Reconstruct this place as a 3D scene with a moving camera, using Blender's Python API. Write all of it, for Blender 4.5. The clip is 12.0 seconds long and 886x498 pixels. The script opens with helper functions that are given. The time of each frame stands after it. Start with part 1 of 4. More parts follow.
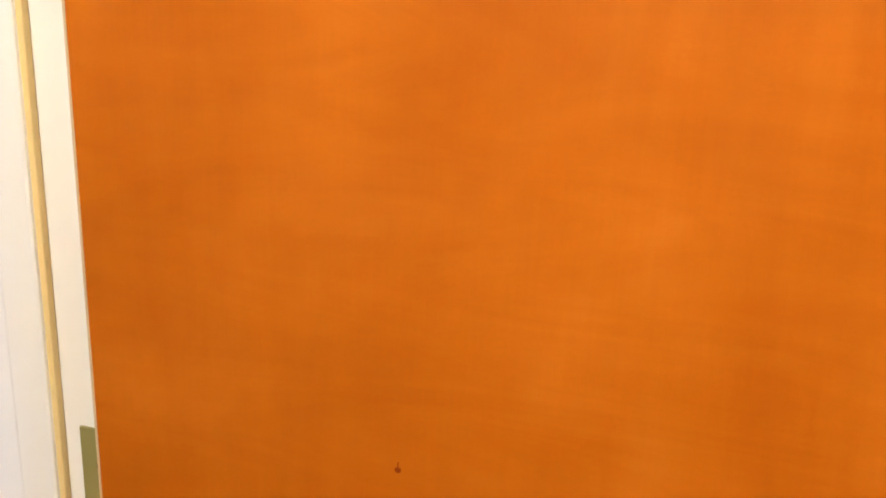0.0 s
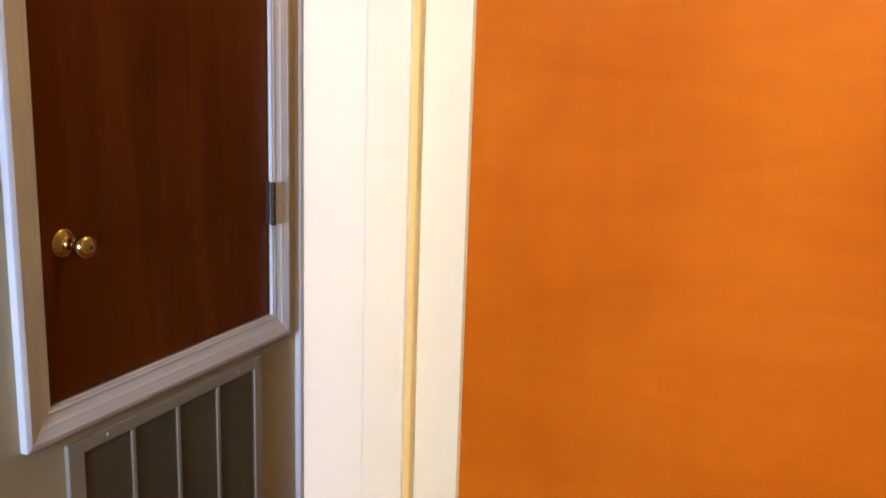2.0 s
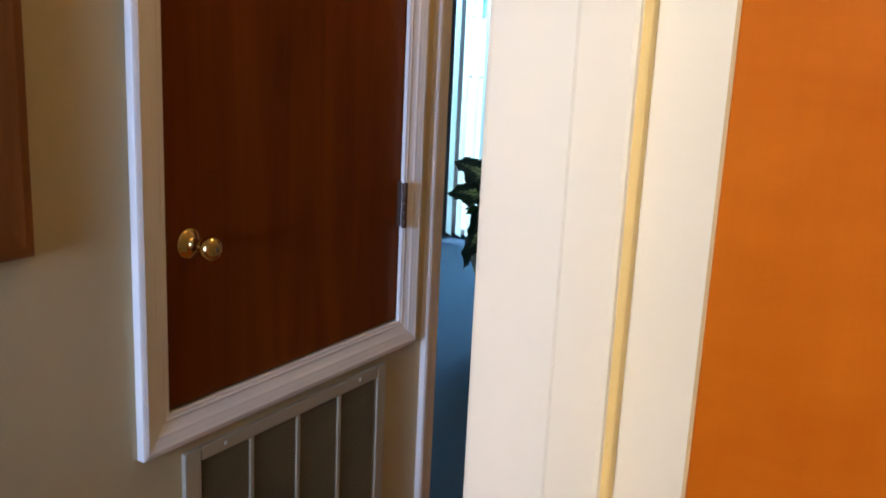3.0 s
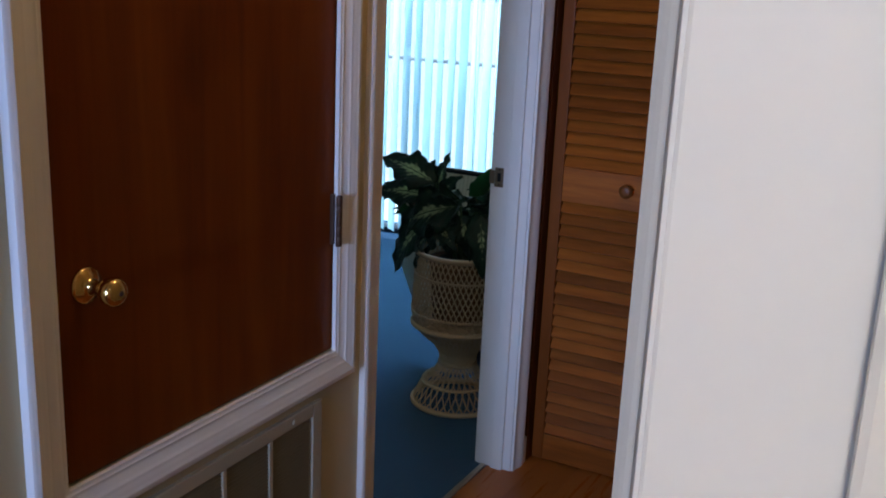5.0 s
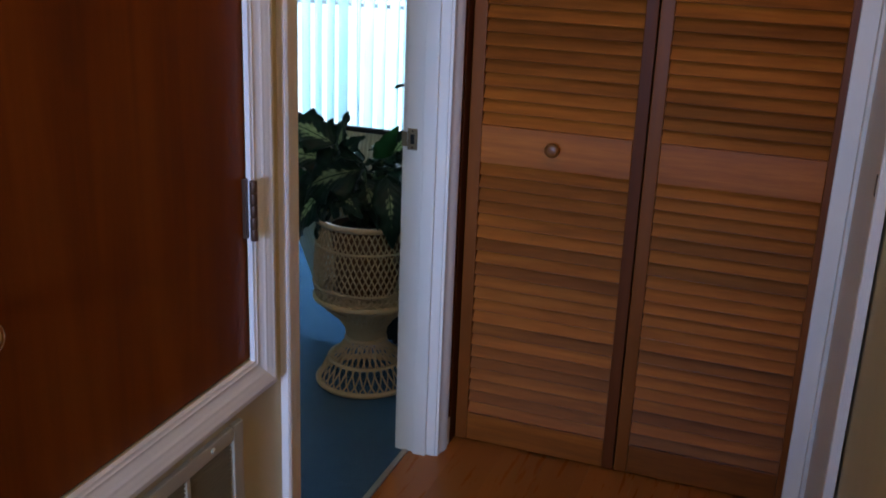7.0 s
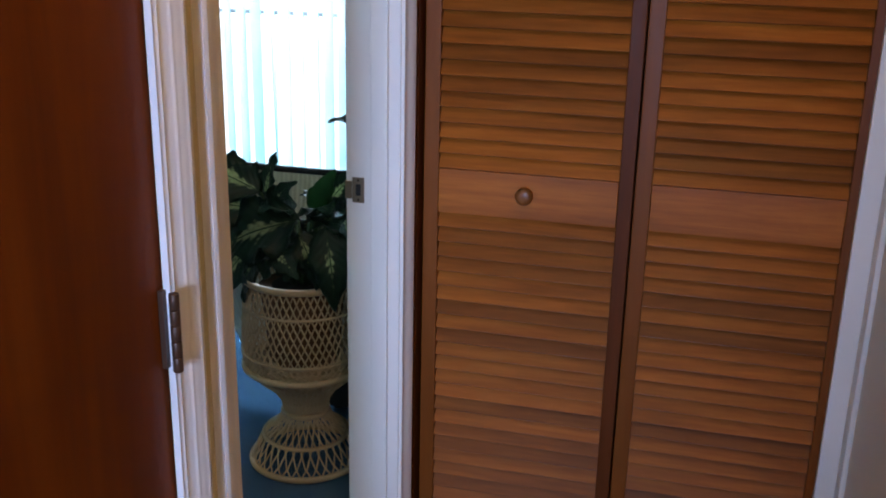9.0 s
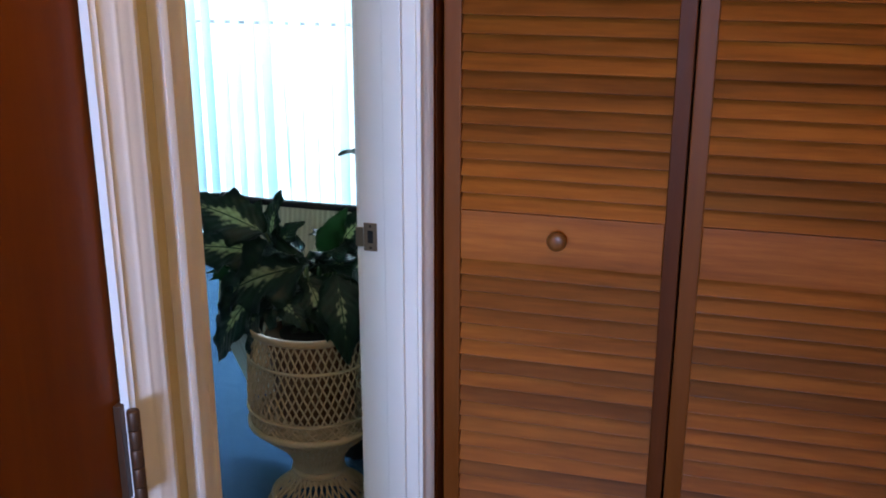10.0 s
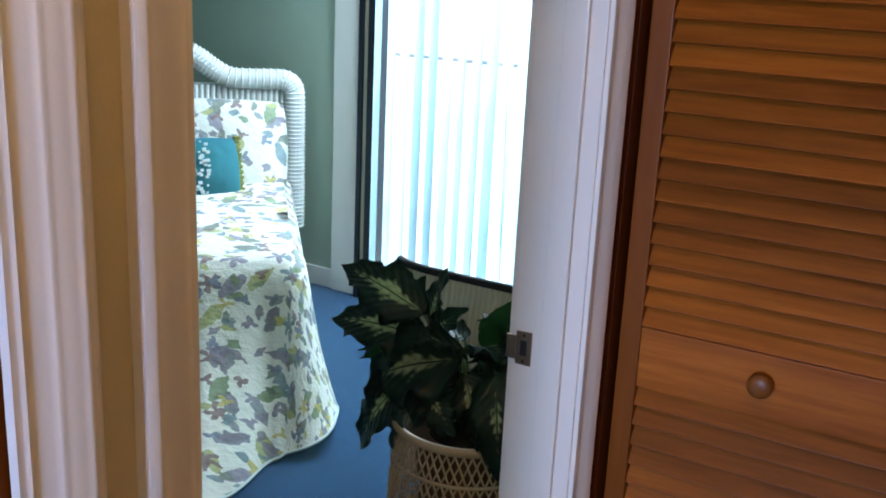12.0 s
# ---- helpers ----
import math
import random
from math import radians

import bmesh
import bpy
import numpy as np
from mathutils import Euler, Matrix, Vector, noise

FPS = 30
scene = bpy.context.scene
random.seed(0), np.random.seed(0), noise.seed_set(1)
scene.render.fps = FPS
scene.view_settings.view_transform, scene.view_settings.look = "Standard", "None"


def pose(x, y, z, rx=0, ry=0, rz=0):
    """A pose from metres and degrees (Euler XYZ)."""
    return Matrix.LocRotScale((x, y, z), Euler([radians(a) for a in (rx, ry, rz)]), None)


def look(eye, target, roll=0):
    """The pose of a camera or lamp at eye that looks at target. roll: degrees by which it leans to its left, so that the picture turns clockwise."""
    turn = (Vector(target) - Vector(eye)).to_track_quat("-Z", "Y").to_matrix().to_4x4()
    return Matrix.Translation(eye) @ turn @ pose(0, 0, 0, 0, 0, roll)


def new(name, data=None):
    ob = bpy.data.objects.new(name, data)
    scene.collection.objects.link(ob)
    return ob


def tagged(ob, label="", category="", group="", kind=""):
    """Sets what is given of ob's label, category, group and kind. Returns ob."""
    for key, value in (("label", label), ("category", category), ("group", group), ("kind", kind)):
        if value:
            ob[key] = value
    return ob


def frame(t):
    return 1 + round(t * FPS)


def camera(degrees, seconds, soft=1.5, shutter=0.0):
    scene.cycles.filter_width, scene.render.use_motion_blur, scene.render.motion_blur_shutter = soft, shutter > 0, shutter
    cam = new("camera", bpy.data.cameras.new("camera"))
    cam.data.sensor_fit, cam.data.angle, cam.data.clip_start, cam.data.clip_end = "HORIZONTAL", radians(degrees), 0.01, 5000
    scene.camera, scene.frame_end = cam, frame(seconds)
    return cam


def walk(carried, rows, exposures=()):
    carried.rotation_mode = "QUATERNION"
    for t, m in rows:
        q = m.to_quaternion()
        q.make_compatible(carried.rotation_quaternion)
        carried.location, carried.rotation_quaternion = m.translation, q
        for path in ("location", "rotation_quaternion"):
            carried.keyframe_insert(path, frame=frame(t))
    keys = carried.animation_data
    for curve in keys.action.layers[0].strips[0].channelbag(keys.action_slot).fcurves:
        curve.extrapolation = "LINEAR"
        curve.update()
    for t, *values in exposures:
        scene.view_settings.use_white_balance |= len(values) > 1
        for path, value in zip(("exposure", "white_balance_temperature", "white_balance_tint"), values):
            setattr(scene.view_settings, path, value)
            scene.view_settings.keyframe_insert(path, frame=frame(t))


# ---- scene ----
cam = camera(47.47, 12.0, soft=1.9, shutter=0.0)
PATH = [
    (0.0, pose(1.5330, 0.5800, 1.4407, 70.983, -2.501, 16.307)),
    (0.5, pose(1.5389, 0.5511, 1.4141, 74.094, -1.909, 18.975)),
    (1.0, pose(1.4789, 0.4978, 1.4080, 76.696, -2.028, 18.634)),
    (1.5, pose(1.4316, 0.5394, 1.4012, 77.404, -2.516, 22.471)),
    (2.0, pose(1.3833, 0.5823, 1.4231, 76.790, -1.764, 26.204)),
    (2.5, pose(1.3286, 0.6354, 1.4231, 76.121, -2.535, 29.971)),
    (3.0, pose(1.2722, 0.6952, 1.4329, 75.824, -2.644, 33.269)),
    (3.2, pose(1.2541, 0.7159, 1.4438, 75.591, -2.135, 34.049)),
    (4.8, pose(1.0988, 0.8750, 1.4463, 74.912, -1.921, 29.898)),
    (5.0, pose(1.0753, 0.8959, 1.4450, 74.819, -2.507, 28.110)),
    (5.2, pose(1.0540, 0.9092, 1.4536, 74.631, -2.641, 26.354)),
    (5.5, pose(1.0284, 0.9348, 1.4556, 74.386, -2.105, 24.558)),
    (6.0, pose(0.9666, 0.9685, 1.4417, 73.367, -3.224, 21.452)),
    (6.5, pose(0.9076, 1.0203, 1.4316, 72.301, -2.746, 22.079)),
    (7.0, pose(0.8323, 1.1067, 1.4443, 71.693, -2.170, 20.049)),
    (7.2, pose(0.8071, 1.1406, 1.4535, 71.596, -1.215, 18.918)),
    (8.8, pose(0.6193, 1.4384, 1.4527, 71.657, -0.911, 14.786)),
    (9.0, pose(0.5988, 1.4859, 1.4534, 71.896, -1.178, 14.527)),
    (9.5, pose(0.5546, 1.6115, 1.4647, 71.906, -0.311, 14.393)),
    (10.0, pose(0.5330, 1.7347, 1.4647, 72.204, -0.056, 15.496)),
    (10.5, pose(0.5230, 1.8350, 1.4610, 72.230, -1.001, 17.575)),
    (11.0, pose(0.5368, 1.9473, 1.4562, 73.350, -1.577, 23.283)),
    (11.5, pose(0.5291, 2.0473, 1.4666, 73.673, -2.464, 26.870)),
    (12.0, pose(0.5332, 2.1251, 1.4671, 74.327, -2.616, 30.788)),
]
EXPOSURES = [(0.0, 1.0, 6450, 10), (1.5, 1.02, 6350, 11), (3.2, 0.58, 6250, 12), (4.8, 0.14, 5550, 14), (5.5, 0.12, 5650, 13), (6.0, 0.2, 5750, 14), (7.2, 0.56, 5850, 14), (9.0, 0.94, 6000, 15), (10.5, 1.16, 6000, 15), (12.0, 0.85, 6250, 15)]
walk(cam, PATH, EXPOSURES)

# ---- world, sun and lamps ----
world = bpy.data.worlds.new("world")
scene.world = world
world.use_nodes = True
wn = world.node_tree
sky = wn.nodes.new("ShaderNodeTexSky")
sky.sky_type = "NISHITA"
sky.sun_disc = False
sky.sun_elevation, sky.sun_rotation = radians(48), radians(20)
wn.links.new(sky.outputs[0], wn.nodes["Background"].inputs[0])
wn.nodes["Background"].inputs[1].default_value = 0.12


def lamp(name, kind, energy, colour, place, target, size=0.3, size_y=0.0, angle=0.5, spread=180):
    data = bpy.data.lights.new(name, kind)
    data.energy, data.color = energy, colour
    if kind == "AREA":
        data.size, data.spread = size, radians(spread)
        if size_y:
            data.shape, data.size_y = "RECTANGLE", size_y
    elif kind == "SUN":
        data.angle = radians(angle)
    else:
        data.shadow_soft_size = size
    ob = new(name, data)
    ob.matrix_basis = look(place, target)
    return ob


lamp("sun", "SUN", 5.0, (1.0, 0.96, 0.9), (-0.4, 9.0, 5.6), (-1.3, 5.7, 1.2))
# the sky's light in the glazed opening of the bedroom, and the two ceiling lamps
lamp("window_daylight", "AREA", 56.0, (0.68, 0.88, 1.0), (-1.25, 5.60, 1.76), (-1.35, 4.5, 0.2), 1.35, 0.6)
# added fill with no seen source: narrow cool beam aimed at the bedroom doorway
lamp("hall_south_fill", "AREA", 5.2, (0.47, 0.62, 1.0), (0.5, -1.94, 1.45), (-0.26, 3.4, 0.95), 0.7, 1.1, spread=38)
lamp("room_ceiling_bulb", "POINT", 42.0, (1.0, 0.92, 0.79), (1.27, 0.11, 2.22), (1.27, 0.11, 0), 0.10)
lamp("hall_ceiling_bulb", "POINT", 6.2, (1.0, 0.645, 0.33), (0.46, 2.25, 2.29), (0.46, 2.25, 0), 0.1)


# ---- materials ----
def mat(name, colour, rough=0.5, metal=0.0, spec=0.5):
    m = bpy.data.materials.new(name)
    m.use_nodes = True
    b = m.node_tree.nodes["Principled BSDF"]
    b.inputs["Base Color"].default_value = (*colour, 1)
    b.inputs["Roughness"].default_value = rough
    b.inputs["Metallic"].default_value = metal
    b.inputs["Specular IOR Level"].default_value = spec
    return m


def nodes(m):
    t = m.node_tree
    return t, t.nodes, t.links, t.nodes["Principled BSDF"]


def coords(t, scale=(1, 1, 1), use="Object", turn=(0, 0, 0)):
    c = t.nodes.new("ShaderNodeTexCoord")
    mp = t.nodes.new("ShaderNodeMapping")
    mp.inputs["Scale"].default_value = scale
    mp.inputs["Rotation"].default_value = turn
    t.links.new(c.outputs[use], mp.inputs[0])
    return mp.outputs[0]


def noise_tex(t, vec, scale, detail=4.0, rough=0.55, distort=0.0):
    n = t.nodes.new("ShaderNodeTexNoise")
    n.inputs["Scale"].default_value = scale
    n.inputs["Detail"].default_value = detail
    n.inputs["Roughness"].default_value = rough
    n.inputs["Distortion"].default_value = distort
    if vec is not None:
        t.links.new(vec, n.inputs["Vector"])
    return n.outputs["Fac"]


def ramp(t, fac, stops):
    r = t.nodes.new("ShaderNodeValToRGB")
    while len(r.color_ramp.elements) < len(stops):
        r.color_ramp.elements.new(0.5)
    for e, (p, c) in zip(r.color_ramp.elements, stops):
        e.position, e.color = p, (*c, 1) if len(c) == 3 else c
    t.links.new(fac, r.inputs[0])
    return r.outputs[0]


def mixc(t, fac, a, b, mode="MIX"):
    n = t.nodes.new("ShaderNodeMix")
    n.data_type, n.blend_type = "RGBA", mode
    for v, i in ((fac, 0), (a, 6), (b, 7)):
        if hasattr(v, "is_linked"):
            t.links.new(v, n.inputs[i])
        elif i == 0:
            n.inputs[0].default_value = v
        else:
            n.inputs[i].default_value = (*v, 1)
    return n.outputs[2]


def maths(t, op, a, b=0.0, c=0.0):
    n = t.nodes.new("ShaderNodeMath")
    n.operation = op
    for i, v in enumerate((a, b, c)):
        if hasattr(v, "is_linked"):
            t.links.new(v, n.inputs[i])
        else:
            n.inputs[i].default_value = v
    return n.outputs[0]


def bump(t, b, height, strength=0.2, distance=0.002):
    n = t.nodes.new("ShaderNodeBump")
    n.inputs["Strength"].default_value = strength
    n.inputs["Distance"].default_value = distance
    t.links.new(height, n.inputs["Height"])
    t.links.new(n.outputs[0], b.inputs["Normal"])


def random_fac(t):
    return t.nodes.new("ShaderNodeObjectInfo").outputs["Random"]


def painted(name, a, b, rough=0.45, grain=350.0, spec=0.4, strength=0.12):
    """Paint: a slow drift of tone, fine roller or brush relief, faint scuffs."""
    m = mat(name, a, rough, 0, spec)
    t, n, l, bs = nodes(m)
    v = coords(t)
    l.new(ramp(t, noise_tex(t, v, 2.3, 5), [(0.35, a), (0.7, b)]), bs.inputs["Base Color"])
    l.new(ramp(t, noise_tex(t, v, 14, 4), [(0.3, (rough - 0.03,) * 3), (0.7, (rough + 0.05,) * 3)]), bs.inputs["Roughness"])
    bump(t, bs, noise_tex(t, v, grain, 3), strength, 0.001)
    return m


def wood(name, dark, mid, light, axis="z", rough=0.4, scale=1.0, spec=0.4, vary=0.0, contrast=1.0, strength=0.1):
    """Stained wood: long grain along an axis, broad figure across it, a tone of its own for each piece."""
    m = mat(name, mid, rough, 0, spec)
    t, n, l, bs = nodes(m)
    s = {"x": (0.7, 9, 9), "y": (9, 0.7, 9), "z": (9, 9, 0.7)}[axis]
    v = coords(t, tuple(k * scale for k in s))
    off = t.nodes.new("ShaderNodeVectorMath")
    off.operation = "ADD"
    l.new(v, off.inputs[0])
    sh = t.nodes.new("ShaderNodeCombineXYZ")
    r = random_fac(t)
    for i in range(3):
        l.new(maths(t, "MULTIPLY", r, 37.0 + 11 * i), sh.inputs[i])
    l.new(sh.outputs[0], off.inputs[1])
    broad = noise_tex(t, off.outputs[0], 1.3, 6, 0.6, 0.6)
    fine = noise_tex(t, off.outputs[0], 9.0, 6, 0.65, 0.2)
    fig = maths(t, "ADD", maths(t, "MULTIPLY", broad, 0.65), maths(t, "MULTIPLY", fine, 0.35))
    lo, hi = 0.5 - 0.17 / contrast, 0.5 + 0.17 / contrast
    col = ramp(t, fig, [(lo, dark), (0.5, mid), (hi, light)])
    if vary:
        hsv = t.nodes.new("ShaderNodeHueSaturation")
        l.new(col, hsv.inputs["Color"])
        l.new(maths(t, "ADD", 1.0 - vary / 2, maths(t, "MULTIPLY", r, vary)), hsv.inputs["Value"])
        col = hsv.outputs[0]
    l.new(col, bs.inputs["Base Color"])
    l.new(ramp(t, fine, [(0.3, (rough - 0.07,) * 3), (0.7, (rough + 0.1,) * 3)]), bs.inputs["Roughness"])
    bump(t, bs, fine, strength, 0.0015)
    return m


M_WHITE = painted("white_gloss_paint", (0.80, 0.78, 0.735), (0.77, 0.75, 0.70), 0.38, 220)
M_WALL = painted("beige_wall_paint", (0.545, 0.465, 0.275), (0.495, 0.42, 0.245), 0.6, 260, 0.25, 0.25)
M_GREEN = painted("sage_wall_paint", (0.43, 0.53, 0.43), (0.39, 0.49, 0.40), 0.6, 260, 0.25, 0.25)
M_CEIL = painted("ceiling_paint", (0.75, 0.74, 0.71), (0.7, 0.69, 0.66), 0.75, 180, 0.2, 0.4)
M_BROWN = wood("dark_brown_shaded_jamb", (0.056, 0.013, 0.0012), (0.080, 0.0195, 0.0018), (0.105, 0.027, 0.0026), "z", 0.45, 0.5, 0.12, 0, 0.8, 0.05)


def veneer(name, dark, mid, light):
    """Dark stained flush veneer: broad flame figure with soft blotches and a few knots."""
    m = mat(name, mid, 0.45, 0, 0.12)
    t, n, l, bs = nodes(m)
    v = coords(t, (1, 5.0, 0.55))
    k = coords(t, (1, 3.2, 1.5))
    broad = noise_tex(t, v, 1.6, 3, 0.5, 1.2)
    fine = noise_tex(t, coords(t, (1, 30, 1.2)), 3.0, 5, 0.6, 0.3)
    fig = maths(t, "ADD", maths(t, "MULTIPLY", broad, 0.75), maths(t, "MULTIPLY", fine, 0.25))
    col = ramp(t, fig, [(0.32, dark), (0.5, mid), (0.66, light)])
    vo = t.nodes.new("ShaderNodeTexVoronoi")
    vo.inputs["Scale"].default_value = 1.15
    l.new(k, vo.inputs["Vector"])
    d = maths(t, "ADD", vo.outputs["Distance"], maths(t, "MULTIPLY", noise_tex(t, k, 6, 3), 0.12))
    col = mixc(t, ramp(t, d, [(0.09, (0.75, 0.75, 0.75)), (0.24, (0, 0, 0))]), col, tuple(c * 0.45 for c in dark))
    l.new(col, bs.inputs["Base Color"])
    l.new(ramp(t, fine, [(0.3, (0.4,) * 3), (0.7, (0.5,) * 3)]), bs.inputs["Roughness"])
    bump(t, bs, fine, 0.05, 0.001)
    return m


def birch():
    """Amber birch veneer: soft vertical figure crossed by faint ripples, cloudy stain, and a fine pore grain."""
    m = mat("amber_birch_veneer", (0.42, 0.115, 0.008), 0.42, 0, 0.25)
    t, n, l, bs = nodes(m)
    broad = noise_tex(t, coords(t, (2.6, 1, 0.5)), 2.2, 4, 0.55, 1.5)
    ripple = noise_tex(t, coords(t, (1.6, 1, 7.5)), 2.6, 5, 0.6, 1.8)
    cloud = noise_tex(t, coords(t, (1, 1, 1)), 5.0, 4, 0.6, 0.6)
    pore = noise_tex(t, coords(t, (60, 60, 2.2)), 6.0, 4, 0.6)
    fig = maths(t, "ADD", maths(t, "ADD", maths(t, "MULTIPLY", broad, 0.40), maths(t, "MULTIPLY", ripple, 0.22)), maths(t, "ADD", maths(t, "MULTIPLY", cloud, 0.33), maths(t, "MULTIPLY", pore, 0.05)))
    l.new(ramp(t, fig, [(0.34, (0.36, 0.082, 0.0025)), (0.47, (0.425, 0.108, 0.004)), (0.55, (0.47, 0.126, 0.006)), (0.68, (0.55, 0.165, 0.014))]), bs.inputs["Base Color"])
    l.new(ramp(t, cloud, [(0.3, (0.36,) * 3), (0.7, (0.5,) * 3)]), bs.inputs["Roughness"])
    bump(t, bs, pore, 0.02, 0.001)
    return m


M_ORANGE = birch()
M_RAWEDGE = painted("worn_raw_wood_edge", (0.60, 0.45, 0.29), (0.50, 0.35, 0.21), 0.6, 180)
M_VENEER = veneer("red_brown_veneer", (0.096, 0.0190, 0.0010), (0.138, 0.0295, 0.0016), (0.174, 0.0405, 0.0025))
M_PINE = wood("amber_pine_stain", (0.140, 0.035, 0.003), (0.262, 0.073, 0.006), (0.395, 0.124, 0.011), "x", 0.42, 1.3, 0.25, 0.66, 0.85)
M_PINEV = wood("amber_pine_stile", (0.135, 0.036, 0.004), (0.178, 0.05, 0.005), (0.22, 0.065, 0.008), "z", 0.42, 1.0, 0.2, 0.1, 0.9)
# darker tone for the knob leaf's stile at the fold
M_PINED = wood("dark_pine_stile", (0.07, 0.017, 0.0025), (0.095, 0.024, 0.0035), (0.12, 0.032, 0.005), "z", 0.45, 1.0, 0.15, 0.1, 0.9)
M_KNOT = mat("red_brown_knot", (0.22, 0.036, 0.004), 0.6, 0, 0.1)
M_FRAMEW = wood("picture_frame_wood", (0.14, 0.043, 0.007), (0.19, 0.061, 0.010), (0.25, 0.084, 0.016), "z", 0.4, 1.0, 0.4, 0.2)
M_FLOORW = wood("honey_floor_wood", (0.25, 0.075, 0.012), (0.33, 0.105, 0.018), (0.40, 0.14, 0.028), "y", 0.3, 0.6, 0.25, 0.3, 0.5, 0.04)
M_BRASS = mat("polished_brass", (0.72, 0.5, 0.17), 0.16, 1.0)
M_HINGE = mat("aged_bronze_hinge", (0.07, 0.034, 0.017), 0.45, 0.35)
M_OLIVE = painted("tarnished_brass", (0.26, 0.23, 0.085), (0.2, 0.175, 0.06), 0.45, 200)
M_STEEL = mat("dull_nickel_plate", (0.31, 0.21, 0.14), 0.35, 0.9)
# near-black stands in for shade in duct, closet and latch hole; also latch plate
M_DARK = mat("black_shade_and_latch", (0.012, 0.011, 0.010), 0.8)
M_CAULK = painted("yellowed_caulk", (0.74, 0.57, 0.27), (0.68, 0.51, 0.22), 0.5)
M_GRILLE = painted("grey_white_enamel", (0.40, 0.36, 0.26), (0.35, 0.31, 0.22), 0.4, 300)
# louver enamel, browner and darker than the frame bars
M_GRILLED = painted("brown_grille_louver", (0.15, 0.12, 0.065), (0.11, 0.088, 0.048), 0.6, 300)
M_RATTAN = painted("natural_rattan", (0.56, 0.41, 0.25), (0.44, 0.31, 0.17), 0.5, 240)
M_WICKERW = painted("white_wicker_paint", (0.72, 0.73, 0.70), (0.6, 0.62, 0.6), 0.5, 300)
M_POT = mat("terracotta_brown_pot", (0.16, 0.075, 0.03), 0.7)
M_SOIL = mat("dark_moss", (0.02, 0.018, 0.012), 0.95)
M_STEM = mat("green_stem", (0.045, 0.09, 0.03), 0.5)
M_BRONZE = mat("dark_bronze_aluminium", (0.018, 0.024, 0.035), 0.4, 0.5)
M_BLACK = mat("matt_black", (0.012, 0.012, 0.014), 0.8)
M_TRACK = mat("worn_aluminium_strip", (0.55, 0.5, 0.42), 0.35, 0.9)


def carpet():
    m = mat("blue_cut_pile_carpet", (0.09, 0.16, 0.25), 0.95, 0, 0.1)
    t, n, l, bs = nodes(m)
    v = coords(t)
    a = ramp(t, noise_tex(t, v, 5.0, 5, 0.6), [(0.3, (0.008, 0.036, 0.096)), (0.7, (0.016, 0.060, 0.146))])
    fib = noise_tex(t, v, 260, 3, 0.7)
    l.new(mixc(t, 0.55, a, ramp(t, fib, [(0.3, (0.004, 0.020, 0.054)), (0.7, (0.026, 0.090, 0.200))])), bs.inputs["Base Color"])
    bump(t, bs, maths(t, "ADD", fib, noise_tex(t, v, 28, 4)), 0.8, 0.006)
    bs.inputs["Sheen Weight"].default_value = 0.6
    bs.inputs["Sheen Roughness"].default_value = 0.35
    bs.inputs["Sheen Tint"].default_value = (0.55, 0.8, 1.0, 1)
    return m


M_CARPET = carpet()


